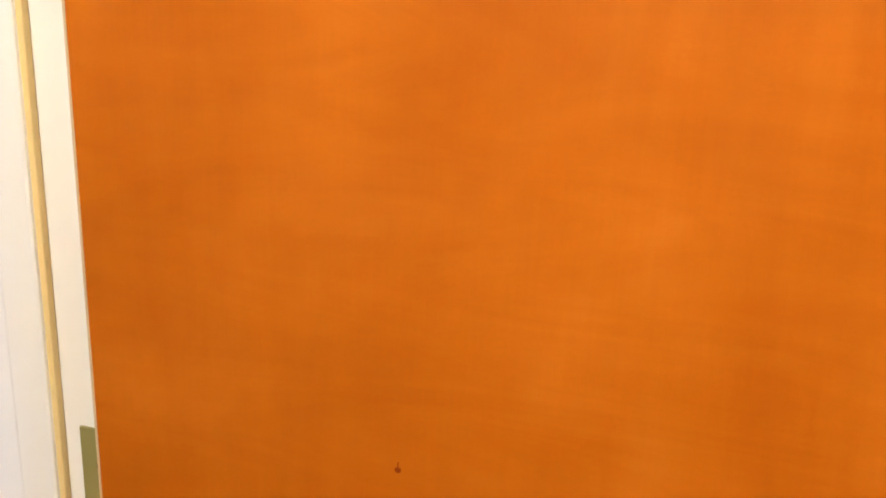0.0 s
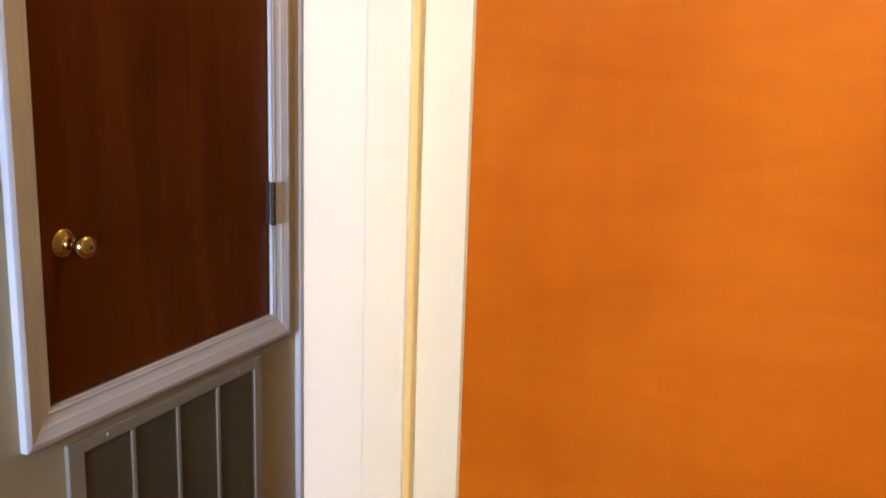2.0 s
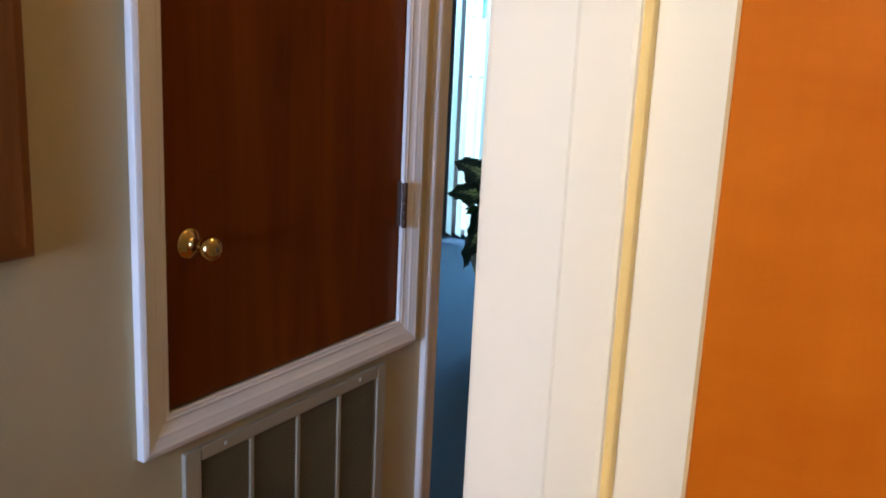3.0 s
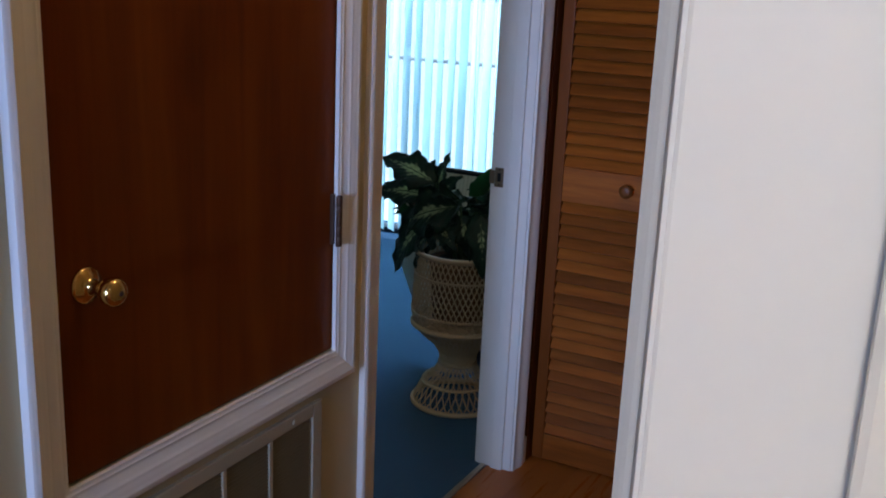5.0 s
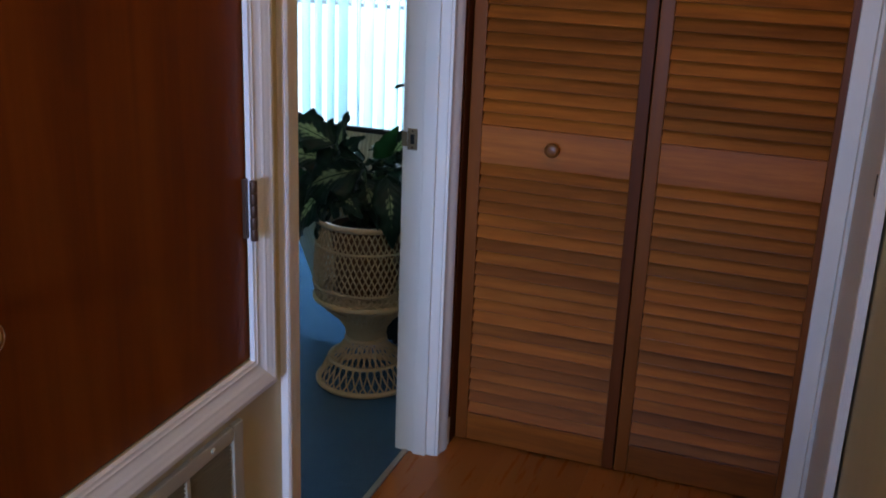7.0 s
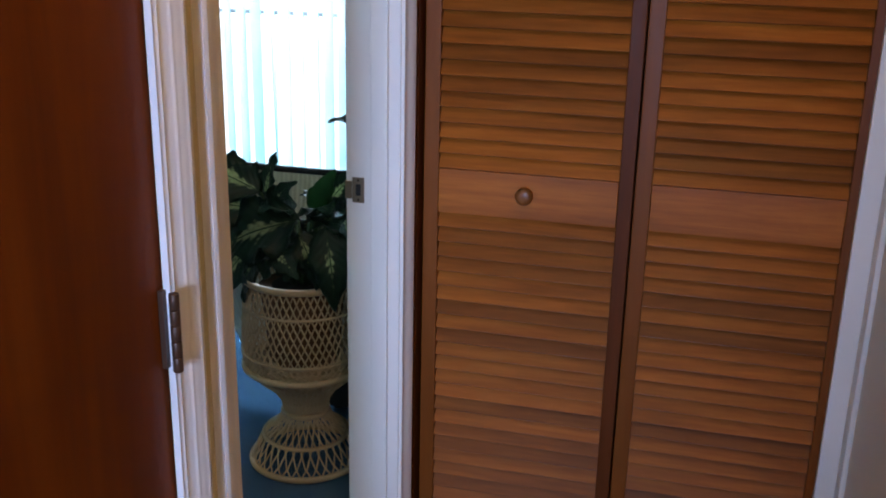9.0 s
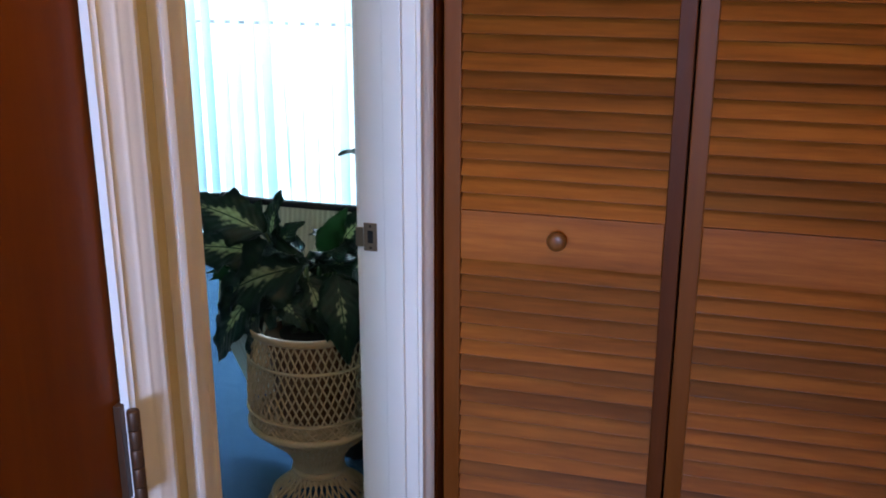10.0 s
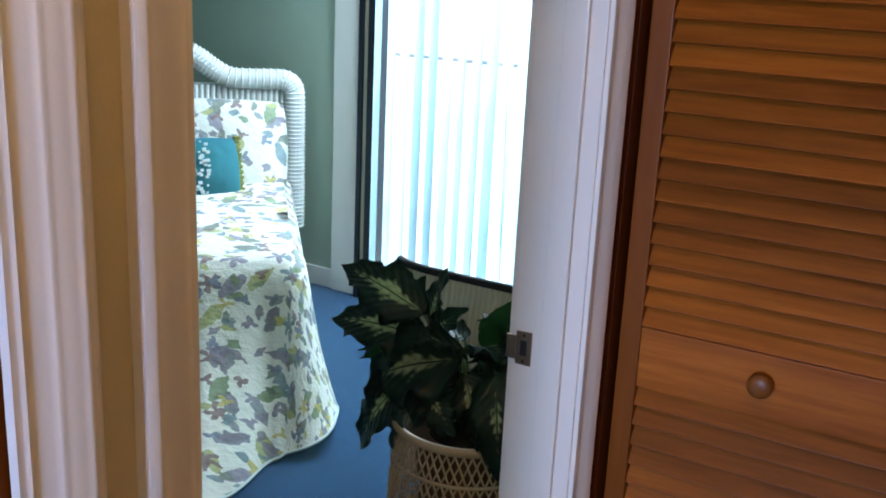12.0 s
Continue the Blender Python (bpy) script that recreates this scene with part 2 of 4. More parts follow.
def floral():
    """Quilted cotton: an off-white ground with watercolour leaves, petals and buds, each turned its own way."""
    m = mat("floral_quilt_cotton", (0.75, 0.74, 0.68), 0.85, 0, 0.15)
    t, n, l, bs = nodes(m)
    base = coords(t, (1, 1, 1), "UV")
    wob = t.nodes.new("ShaderNodeTexNoise")
    wob.inputs["Scale"].default_value = 34
    l.new(base, wob.inputs["Vector"])
    warp = t.nodes.new("ShaderNodeMix")
    warp.data_type = "VECTOR"
    warp.inputs[0].default_value = 0.034
    l.new(base, warp.inputs[4])
    l.new(wob.outputs["Color"], warp.inputs[5])
    wash = noise_tex(t, base, 26, 4, 0.65)
    col = ramp(t, noise_tex(t, base, 3, 3), [(0.3, (0.74, 0.72, 0.63)), (0.7, (0.82, 0.80, 0.72))])
    greens = [(0.0, (0.055, 0.085, 0.05)), (0.2, (0.34, 0.33, 0.04)), (0.36, (0.13, 0.14, 0.17)), (0.52, (0.08, 0.16, 0.025)), (0.66, (0.11, 0.075, 0.14)), (0.82, (0.17, 0.13, 0.22)), (0.92, (0.06, 0.14, 0.18))]
    blooms = [(0.0, (0.12, 0.012, 0.025)), (0.3, (0.06, 0.09, 0.20)), (0.46, (0.13, 0.08, 0.17)), (0.64, (0.52, 0.40, 0.02)), (0.80, (0.05, 0.14, 0.19))]
    # scale, offset, half length, half width, share of cells filled, tones, petals
    for scale, seed, a, b, share, tones, petals in ((6.5, 0.0, 0.068, 0.024, 0.60, greens, 0), (8.0, 3.7, 0.055, 0.021, 0.6, greens, 0), (7.0, 8.1, 0.044, 0.0, 0.66, blooms, 5), (15.0, 5.3, 0.028, 0.013, 0.65, greens, 0), (12.0, 11.9, 0.026, 0.0, 0.6, blooms, 3)):
        mp = t.nodes.new("ShaderNodeMapping")
        mp.inputs["Location"].default_value = (seed, seed * 1.7, 0)
        l.new(warp.outputs[1], mp.inputs[0])
        vo = t.nodes.new("ShaderNodeTexVoronoi")
        vo.voronoi_dimensions = "2D"
        vo.inputs["Scale"].default_value = scale
        vo.inputs["Randomness"].default_value = 0.9
        l.new(mp.outputs[0], vo.inputs["Vector"])
        sub = t.nodes.new("ShaderNodeVectorMath")
        sub.operation = "SUBTRACT"
        l.new(mp.outputs[0], sub.inputs[0])
        l.new(vo.outputs["Position"], sub.inputs[1])
        sep = t.nodes.new("ShaderNodeSeparateColor")
        l.new(vo.outputs["Color"], sep.inputs[0])
        rot = t.nodes.new("ShaderNodeVectorRotate")
        rot.rotation_type = "Z_AXIS"
        l.new(sub.outputs[0], rot.inputs["Vector"])
        l.new(maths(t, "MULTIPLY", sep.outputs[2], 6.283), rot.inputs["Angle"])
        xyz = t.nodes.new("ShaderNodeSeparateXYZ")
        l.new(rot.outputs[0], xyz.inputs[0])
        u, v = xyz.outputs[0], xyz.outputs[1]
        if petals:
            lobes = maths(t, "COSINE", maths(t, "MULTIPLY", maths(t, "ARCTAN2", v, u), float(petals)))
            rim = maths(t, "MULTIPLY", maths(t, "ADD", 0.66, maths(t, "MULTIPLY", lobes, 0.34)), a)
            r = maths(t, "SQRT", maths(t, "ADD", maths(t, "MULTIPLY", u, u), maths(t, "MULTIPLY", v, v)))
            inner = maths(t, "LESS_THAN", r, rim)
        else:
            q = maths(t, "DIVIDE", u, a)
            inner = maths(t, "LESS_THAN", maths(t, "ABSOLUTE", v), maths(t, "MULTIPLY", maths(t, "SUBTRACT", 1.0, maths(t, "MULTIPLY", q, q)), b))
        inner = maths(t, "MULTIPLY", inner, maths(t, "LESS_THAN", sep.outputs[1], share))
        hue = ramp(t, sep.outputs[0], tones)
        hue.node.color_ramp.interpolation = "CONSTANT"
        tone = mixc(t, maths(t, "MULTIPLY", wash, 0.5), hue, (0.70, 0.70, 0.62))
        col = mixc(t, maths(t, "MULTIPLY", inner, 0.93), col, tone)
    l.new(col, bs.inputs["Base Color"])
    bump(t, bs, noise_tex(t, base, 30, 3), 0.75, 0.008)
    return m


M_FLORAL = floral()
M_TEAL = painted("teal_cotton", (0.045, 0.2, 0.22), (0.035, 0.15, 0.18), 0.85, 300, 0.15, 0.4)
M_YELLOW = painted("mustard_ruffle", (0.34, 0.33, 0.11), (0.26, 0.25, 0.09), 0.85, 300, 0.15, 0.4)
M_SHEET = painted("pale_bedding_cotton", (0.55, 0.6, 0.58), (0.48, 0.53, 0.52), 0.85, 200, 0.15, 0.4)


def upholstery():
    m = mat("ribbed_tan_upholstery", (0.3, 0.27, 0.2), 0.9, 0, 0.15)
    t, n, l, bs = nodes(m)
    v = coords(t)
    w = t.nodes.new("ShaderNodeTexWave")
    w.bands_direction = "X"
    w.inputs["Scale"].default_value = 22
    w.inputs["Distortion"].default_value = 1.2
    l.new(v, w.inputs["Vector"])
    l.new(mixc(t, noise_tex(t, v, 120, 3), ramp(t, w.outputs["Fac"], [(0.2, (0.54, 0.49, 0.37)), (0.8, (0.66, 0.61, 0.47))]), (0.6, 0.56, 0.42)), bs.inputs["Base Color"])
    bump(t, bs, w.outputs["Fac"], 0.5, 0.004)
    return m


M_UPHOL = upholstery()


def leaf_material():
    """Variegated leaf: dark margin, pale feathered middle along the side veins, dark midrib."""
    m = mat("variegated_leaf", (0.02, 0.055, 0.025), 0.34, 0, 0.5)
    t, n, l, bs = nodes(m)
    uv = coords(t, (1, 1, 1), "UV")
    sep = t.nodes.new("ShaderNodeSeparateXYZ")
    l.new(uv, sep.inputs[0])
    across = maths(t, "ABSOLUTE", maths(t, "SUBTRACT", sep.outputs[0], 0.5))
    r = random_fac(t)
    veins = maths(t, "SINE", maths(t, "MULTIPLY", maths(t, "SUBTRACT", sep.outputs[1], maths(t, "MULTIPLY", across, 0.55)), 62.0))
    jag = maths(t, "ADD", maths(t, "MULTIPLY", veins, 0.036), maths(t, "MULTIPLY", noise_tex(t, uv, 9, 5), 0.30))
    along = maths(t, "MULTIPLY", maths(t, "ABSOLUTE", maths(t, "SUBTRACT", sep.outputs[1], 0.42)), 0.42)
    edge = maths(t, "ADD", maths(t, "ADD", across, jag), along)
    pale = ramp(t, maths(t, "SUBTRACT", edge, maths(t, "MULTIPLY", r, 0.10)), [(0.17, (1, 1, 1)), (0.25, (0, 0, 0))])
    green = ramp(t, noise_tex(t, uv, 6, 4), [(0.3, (0.005, 0.020, 0.011)), (0.7, (0.011, 0.044, 0.020))])
    cream = ramp(t, noise_tex(t, uv, 16, 4), [(0.3, (0.26, 0.32, 0.15)), (0.7, (0.50, 0.54, 0.30))])
    col = mixc(t, pale, green, cream)
    col = mixc(t, maths(t, "LESS_THAN", across, 0.014), col, (0.02, 0.06, 0.02))
    l.new(col, bs.inputs["Base Color"])
    bump(t, bs, veins, 0.35, 0.002)
    return m


M_LEAF = leaf_material()
M_LEAFG = painted("plain_green_leaf", (0.03, 0.11, 0.03), (0.02, 0.075, 0.022), 0.4, 120)


def vane_material():
    m = bpy.data.materials.new("translucent_white_vane")
    m.use_nodes = True
    t = m.node_tree
    l = t.links
    b = t.nodes["Principled BSDF"]
    b.inputs["Base Color"].default_value = (0.85, 0.86, 0.86, 1)
    b.inputs["Roughness"].default_value = 0.6
    tr = t.nodes.new("ShaderNodeBsdfTranslucent")
    v = coords(t)
    l.new(ramp(t, noise_tex(t, v, 3.5, 4), [(0.3, (0.36, 0.62, 0.72)), (0.7, (0.48, 0.72, 0.80))]), tr.inputs[0])
    mx = t.nodes.new("ShaderNodeMixShader")
    mx.inputs[0].default_value = 0.6
    l.new(b.outputs[0], mx.inputs[1])
    l.new(tr.outputs[0], mx.inputs[2])
    l.new(mx.outputs[0], t.nodes["Material Output"].inputs[0])
    return m


M_VANE = vane_material()


def glass_material():
    m = mat("pale_tinted_glass", (0.80, 0.955, 0.97), 0.0)
    b = m.node_tree.nodes["Principled BSDF"]
    b.inputs["Transmission Weight"].default_value = 1.0
    b.inputs["IOR"].default_value = 1.02
    return m


M_GLASS = glass_material()


def lawn_material():
    m = mat("lawn", (0.06, 0.1, 0.03), 0.9)
    t, n, l, bs = nodes(m)
    l.new(ramp(t, noise_tex(t, coords(t), 2.0, 6), [(0.3, (0.05, 0.085, 0.03)), (0.7, (0.1, 0.14, 0.05))]), bs.inputs["Base Color"])
    return m


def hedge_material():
    m = mat("glowing_far_garden", (0.2, 0.3, 0.2), 0.9)
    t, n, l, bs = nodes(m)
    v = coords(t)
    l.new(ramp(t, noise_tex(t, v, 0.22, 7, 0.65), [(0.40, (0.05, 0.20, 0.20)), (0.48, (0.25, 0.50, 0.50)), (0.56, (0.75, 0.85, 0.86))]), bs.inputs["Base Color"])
    # emission stands in for daylight on the distant garden
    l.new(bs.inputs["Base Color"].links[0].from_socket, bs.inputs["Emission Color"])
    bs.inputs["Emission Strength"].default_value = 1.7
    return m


M_LAWN, M_HEDGE = lawn_material(), hedge_material()


# ---- building helpers ----
def mesh(name, bm, material, smooth=False):
    bm.normal_update()
    me = bpy.data.meshes.new(name)
    bm.to_mesh(me)
    bm.free()
    me.materials.append(material)
    if smooth:
        for p in me.polygons:
            p.use_smooth = True
    return me


def part(name, bm, material, parent=None, label="", smooth=False):
    """One mesh object, modelled in world metres, under a thing (an Empty, unturned) or under a part."""
    ob = new(name, bm if isinstance(bm, bpy.types.Mesh) else mesh(name, bm, material, smooth))
    if parent is not None:
        ob.parent = parent
        if parent.data is None:
            ob.matrix_parent_inverse = Matrix.Translation(-parent.location)
    return tagged(ob, label)


def thing(name, place, label, category, group="", kind=""):
    ob = new(name)
    ob.empty_display_size = 0.05
    ob.location = place
    return tagged(ob, label, category, group, kind)


def setting(name, bm, material, label="", category=""):
    return tagged(part(name, bm, material), label, category, kind="structure")


def add_box(bm, x0, x1, y0, y1, z0, z1, bevel=0.0, m=None):
    r = bmesh.ops.create_cube(bm, size=1.0)
    vs = r["verts"]
    for v in vs:
        v.co = Vector(((x0 + x1) / 2 + v.co.x * (x1 - x0), (y0 + y1) / 2 + v.co.y * (y1 - y0), (z0 + z1) / 2 + v.co.z * (z1 - z0)))
    if m is not None:
        for v in vs:
            v.co = m @ v.co
    if bevel:
        es = list({e for v in vs for e in v.link_edges})
        bmesh.ops.bevel(bm, geom=es, offset=bevel, segments=2, affect="EDGES", profile=0.6)
    return bm


def box(x0, x1, y0, y1, z0, z1, bevel=0.0, m=None):
    return add_box(bmesh.new(), x0, x1, y0, y1, z0, z1, bevel, m)


def lathe(profile, place, axis="z", seg=32, bm=None):
    """A surface of revolution from (radius, height) pairs about an axis through place."""
    bm = bm or bmesh.new()
    rings = []
    turn = {"z": Matrix.Identity(3), "x": Matrix.Rotation(radians(90), 3, "Y"), "y": Matrix.Rotation(radians(90), 3, "X")}[axis]
    for r, h in profile:
        rings.append([bm.verts.new(Vector(place) + turn @ Vector((r * math.cos(2 * math.pi * i / seg), r * math.sin(2 * math.pi * i / seg), h))) for i in range(seg)])
    for a, b in zip(rings, rings[1:]):
        for i in range(seg):
            bm.faces.new((a[i], a[(i + 1) % seg], b[(i + 1) % seg], b[i]))
    bm.faces.new(list(reversed(rings[0])))
    bm.faces.new(rings[-1])
    bmesh.ops.recalc_face_normals(bm, faces=bm.faces)
    return bm


def tube(points, radius, bm=None, seg=5, closed=False):
    """A round strand through points."""
    bm = bm or bmesh.new()
    n = len(points)
    rings = []
    for i, p in enumerate(points):
        p = Vector(p)
        a = Vector(points[(i - 1) % n] if closed or i > 0 else points[0])
        b = Vector(points[(i + 1) % n] if closed or i < n - 1 else points[-1])
        d = (b - a).normalized()
        u = d.cross(Vector((0.13, 0.31, 0.94)))
        if u.length < 0.05:
            u = d.cross(Vector((1, 0, 0)))
        u.normalize()
        w = d.cross(u)
        r = radius[i] if isinstance(radius, (list, tuple)) else radius
        rings.append([bm.verts.new(p + (u * math.cos(2 * math.pi * k / seg) + w * math.sin(2 * math.pi * k / seg)) * r) for k in range(seg)])
    pairs = list(zip(rings, rings[1:])) + ([(rings[-1], rings[0])] if closed else [])
    for a, b in pairs:
        for k in range(seg):
            bm.faces.new((a[k], a[(k + 1) % seg], b[(k + 1) % seg], b[k]))
    if not closed:
        bm.faces.new(list(reversed(rings[0])))
        bm.faces.new(rings[-1])
    return bm


GROOVED = ((0, 0), (0, 0.10), (0.05, 0.18), (0.18, 0.20), (0.22, 0.32), (0.40, 0.36), (0.45, 0.56), (0.58, 0.60), (0.63, 0.76), (0.74, 0.80), (0.80, 0.97), (0.92, 1.0), (0.98, 0.95), (1.0, 0.86), (1.0, 0))


def moulding(rise, beads, count=30):
    """A moulded section from the opening outwards: a slow ogee with thin beads."""
    out = [(0.0, 0.0)]
    for i in range(count + 1):
        w = i / count
        k = min(1.0, max(0.0, (w - 0.14) / 0.66))
        d = rise + (0.94 - rise) * k * k * (3 - 2 * k)
        for at, size, wide in beads:
            d += size * math.exp(-((w - at) / wide) ** 2)
        if w > 0.93:
            d -= 9.0 * (w - 0.93) ** 1.7
        out.append((w, d))
    return tuple(out) + ((1.0, 0.0),)


SMOOTH = moulding(0.46, ((0.13, 0.05, 0.03), (0.86, 0.06, 0.05)))
CASING = moulding(0.48, ((0.14, 0.09, 0.03), (0.50, 0.06, 0.035), (0.84, 0.08, 0.05)))


def casing(start, along, across, out, length, width, depth, m0=0.0, m1=0.0, profile=SMOOTH):
    """A moulded casing board. across runs from the opening outwards; m0 and m1: mitres at the ends (1: 45 degrees outwards)."""
    bm = bmesh.new()
    start, along, across, out = Vector(start), Vector(along), Vector(across), Vector(out)
    ends = []
    for s, mi in ((0.0, -m0), (length, m1)):
        ends.append([bm.verts.new(start + across * (w * width) + out * (d * depth) + along * (s + mi * w * width)) for w, d in profile])
    n = len(profile)
    for i in range(n):
        bm.faces.new((ends[0][i], ends[0][(i + 1) % n], ends[1][(i + 1) % n], ends[1][i]))
    bm.faces.new(ends[0])
    bm.faces.new(ends[1])
    bmesh.ops.recalc_face_normals(bm, faces=bm.faces)
    for f in bm.faces:
        f.smooth = True
    for e in bm.edges:
        e.smooth = e.calc_face_angle(0.0) < radians(38)
    return bm


X, Y, Z = Vector((1, 0, 0)), Vector((0, 1, 0)), Vector((0, 0, 1))
CEIL = 2.42

# ---- the shell ----
setting("floor", box(-0.085, 3.3, -1.9, 4.3, -0.12, -0.012), M_FLOORW, "honey-coloured wooden hall floor", "floor")
setting("bedroom_floor", box(-4.6, -0.085, 0.4, 6.0, -0.12, 0.0), M_CARPET, "blue cut-pile bedroom carpet", "carpet")
setting("ceiling", box(-4.7, 3.4, -2.0, 6.1, CEIL, CEIL + 0.1), M_CEIL, "plain white plaster ceiling", "ceiling")
DOOR_H = 2.04


def wall_with_opening(name, x0, x1, y0, y1, o0, o1, top, material, label, bottom=0.0):
    """A wall that runs along y with one opening from o0 to o1."""
    bm = bmesh.new()
    add_box(bm, x0, x1, y0, o0, -0.1, CEIL)
    add_box(bm, x0, x1, o1, y1, -0.1, CEIL)
    add_box(bm, x0, x1, o0, o1, top, CEIL)
    if bottom:
        add_box(bm, x0, x1, o0, o1, -0.1, bottom)
    return setting(name, bm, material, label, "wall")


# hall's west wall with the recess of the access door, then the bedroom opening
wall_with_opening("wall_west", -0.06, 0.0, -1.9, 2.648, 1.815, 2.508, 2.03, M_WALL, "beige painted hall wall", 0.700)
setting("wall_west_bedroom_side", box(-0.105, -0.062, 0.4, 2.648, -0.1, CEIL), M_GREEN, "sage green bedroom wall", "wall")
setting("wall_west_header", box(-0.105, 0.0, 2.648, 3.492, DOOR_H + 0.02, CEIL), M_WALL, "beige wall over the bedroom doorway", "wall")
setting("wall_west_corner", box(-0.105, 0.0, 3.492, 3.66, -0.1, CEIL), M_WALL, "short beige wall at the closet", "wall")
setting("wall_bedroom_east", box(-0.105, -0.02, 3.662, 5.75, -0.1, CEIL), M_GREEN, "sage green bedroom wall", "wall")
# closet walls are coloured black to stand for the unlit inside
setting("wall_closet_back", box(-0.018, 1.12, 4.24, 4.3, -0.1, CEIL), M_DARK, "closet back wall with its shade put into the colour", "wall")
setting("wall_north_header", box(0.0, 0.985, 3.62, 3.66, 2.06, CEIL), M_WALL, "beige wall over the closet doors", "wall")
setting("wall_bedroom_west", box(-4.6, -4.5, 0.4, 6.0, -0.1, CEIL), M_GREEN, "sage green bedroom wall", "wall")
setting("wall_bedroom_south", box(-4.5, -0.105, 0.3, 0.4, -0.1, CEIL), M_GREEN, "sage green bedroom wall", "wall")
wall_n = bmesh.new()
add_box(wall_n, -4.5, -2.0, 5.75, 5.9, -0.1, CEIL)
add_box(wall_n, -0.5, -0.1, 5.75, 5.9, -0.1, CEIL)
add_box(wall_n, -2.0, -0.5, 5.75, 5.9, 2.1, CEIL)
setting("wall_bedroom_north", wall_n, M_GREEN, "sage green bedroom wall round the glazed door", "wall")

# hall's east wall: the doorway that the walk leaves by, then a wall that closes in by three centimetres
JY, JX = 1.136, 1.013
wall_e = bmesh.new()
add_box(wall_e, JX, JX + 0.125, -1.9, 0.34, -0.1, CEIL)
add_box(wall_e, JX, JX + 0.125, 0.34, JY + 0.02, DOOR_H + 0.02, CEIL)
far = add_box(bmesh.new(), JX, JX + 0.125, JY + 0.02, 3.66, -0.1, CEIL)
for v in far.verts:
    if v.co.y > 3 and v.co.x < JX + 0.05:
        v.co.x = 0.986
far_me = bpy.data.meshes.new("far")
far.to_mesh(far_me)
far.free()
wall_e.from_mesh(far_me)
setting("wall_east", wall_e, M_WALL, "beige painted hall wall", "wall")
# unseen end wall; its opening is added to hold the cool fill lamp
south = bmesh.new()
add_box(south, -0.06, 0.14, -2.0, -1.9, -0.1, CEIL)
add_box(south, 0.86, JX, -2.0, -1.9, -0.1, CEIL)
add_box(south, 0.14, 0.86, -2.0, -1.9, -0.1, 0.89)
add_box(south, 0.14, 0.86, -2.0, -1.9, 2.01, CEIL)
setting("wall_hall_south", south, M_WALL, "beige hall end wall with an added opening for the fill lamp", "wall")
setting("wall_room_north", box(JX + 0.125, 3.3, 1.95, 2.05, -0.1, CEIL), M_WALL, "beige wall of the lit room", "wall")
setting("wall_room_east", box(3.3, 3.4, -1.9, 2.05, -0.1, CEIL), M_WALL, "beige wall of the lit room", "wall")
setting("wall_room_south", box(JX + 0.125, 3.3, -2.0, -1.9, -0.1, CEIL), M_WALL, "beige wall of the lit room", "wall")
setting("wall_closet_east", box(1.125, 1.2, 3.66, 4.3, -0.1, CEIL), M_DARK, "closet side wall with its shade put into the colour", "wall")

# ---- doorway of the lit room: jamb, stop, caulk, casing ----
room_frame = thing("room_door_frame", (JX + 0.06, JY, 0), "white painted door jamb with a moulded hall casing", "door frame", kind="structure")
part("jamb", box(JX - 0.001, JX + 0.126, JY, JY + 0.019, 0, DOOR_H, 0.0015), M_WHITE, room_frame)
part("jamb", box(JX - 0.001, JX + 0.126, 0.341, 0.358, 0, DOOR_H, 0.0015), M_WHITE, room_frame)
part("head_jamb", box(JX - 0.001, JX + 0.126, 0.359, JY - 0.001, DOOR_H - 0.019, DOOR_H, 0.0015), M_WHITE, room_frame)
part("door_stop", box(JX + 0.050, JX + 0.082, JY - 0.0105, JY - 0.0005, 0, DOOR_H - 0.02, 0.003), M_WHITE, room_frame)
part("caulk_line", box(JX + 0.0800, JX + 0.0866, JY - 0.0075, JY - 0.0005, 0, DOOR_H - 0.02, 0.0012), M_CAULK, room_frame, "yellowed line of caulk along the stop")
part("casing_board", casing((JX - 0.0005, JY + 0.0015, 0), Z, Y, -X, DOOR_H + 0.004, 0.046, 0.019, 0, 1, GROOVED), M_WHITE, room_frame)
part("casing_board", casing((JX - 0.0005, 0.351, 0), Z, -Y, -X, DOOR_H + 0.004, 0.046, 0.019, 0, 1, GROOVED), M_WHITE, room_frame)
part("casing_board", casing((JX - 0.0005, 0.351, DOOR_H + 0.004), Y, Z, -X, JY + 0.0015 - 0.351, 0.046, 0.019, 1, 1, GROOVED), M_WHITE, room_frame)

# ---- the open birch door ----
DX = JX + 0.1295
open_door = thing("open_door", (DX, JY - 0.016, 0.012), "open flush door in glossy amber-stained birch veneer", "door")
part("door_slab", box(DX, DX + 0.76, JY - 0.024, JY + 0.011, 0.012, 2.02, 0.0018), M_ORANGE, open_door)
part("edge_band", box(DX - 0.0012, DX + 0.0010, JY - 0.0243, JY + 0.0105, 0.013, 2.019, 0.0010), M_RAWEDGE, open_door, "worn pale edge of the door")
for kx, kz in ((0.2205, 1.0990), ):
    part("knot", lathe([(0.0024, 0), (0.0018, 0.0003)], (DX + kx, JY - 0.0239, kz), "y", 12), M_KNOT, open_door, "small dark wood knot")
    part("knot_streak", box(DX + kx - 0.0004, DX + kx + 0.0004, JY - 0.02415, JY - 0.0238, kz - 0.001, kz + 0.006, 0.0001), M_KNOT, open_door)
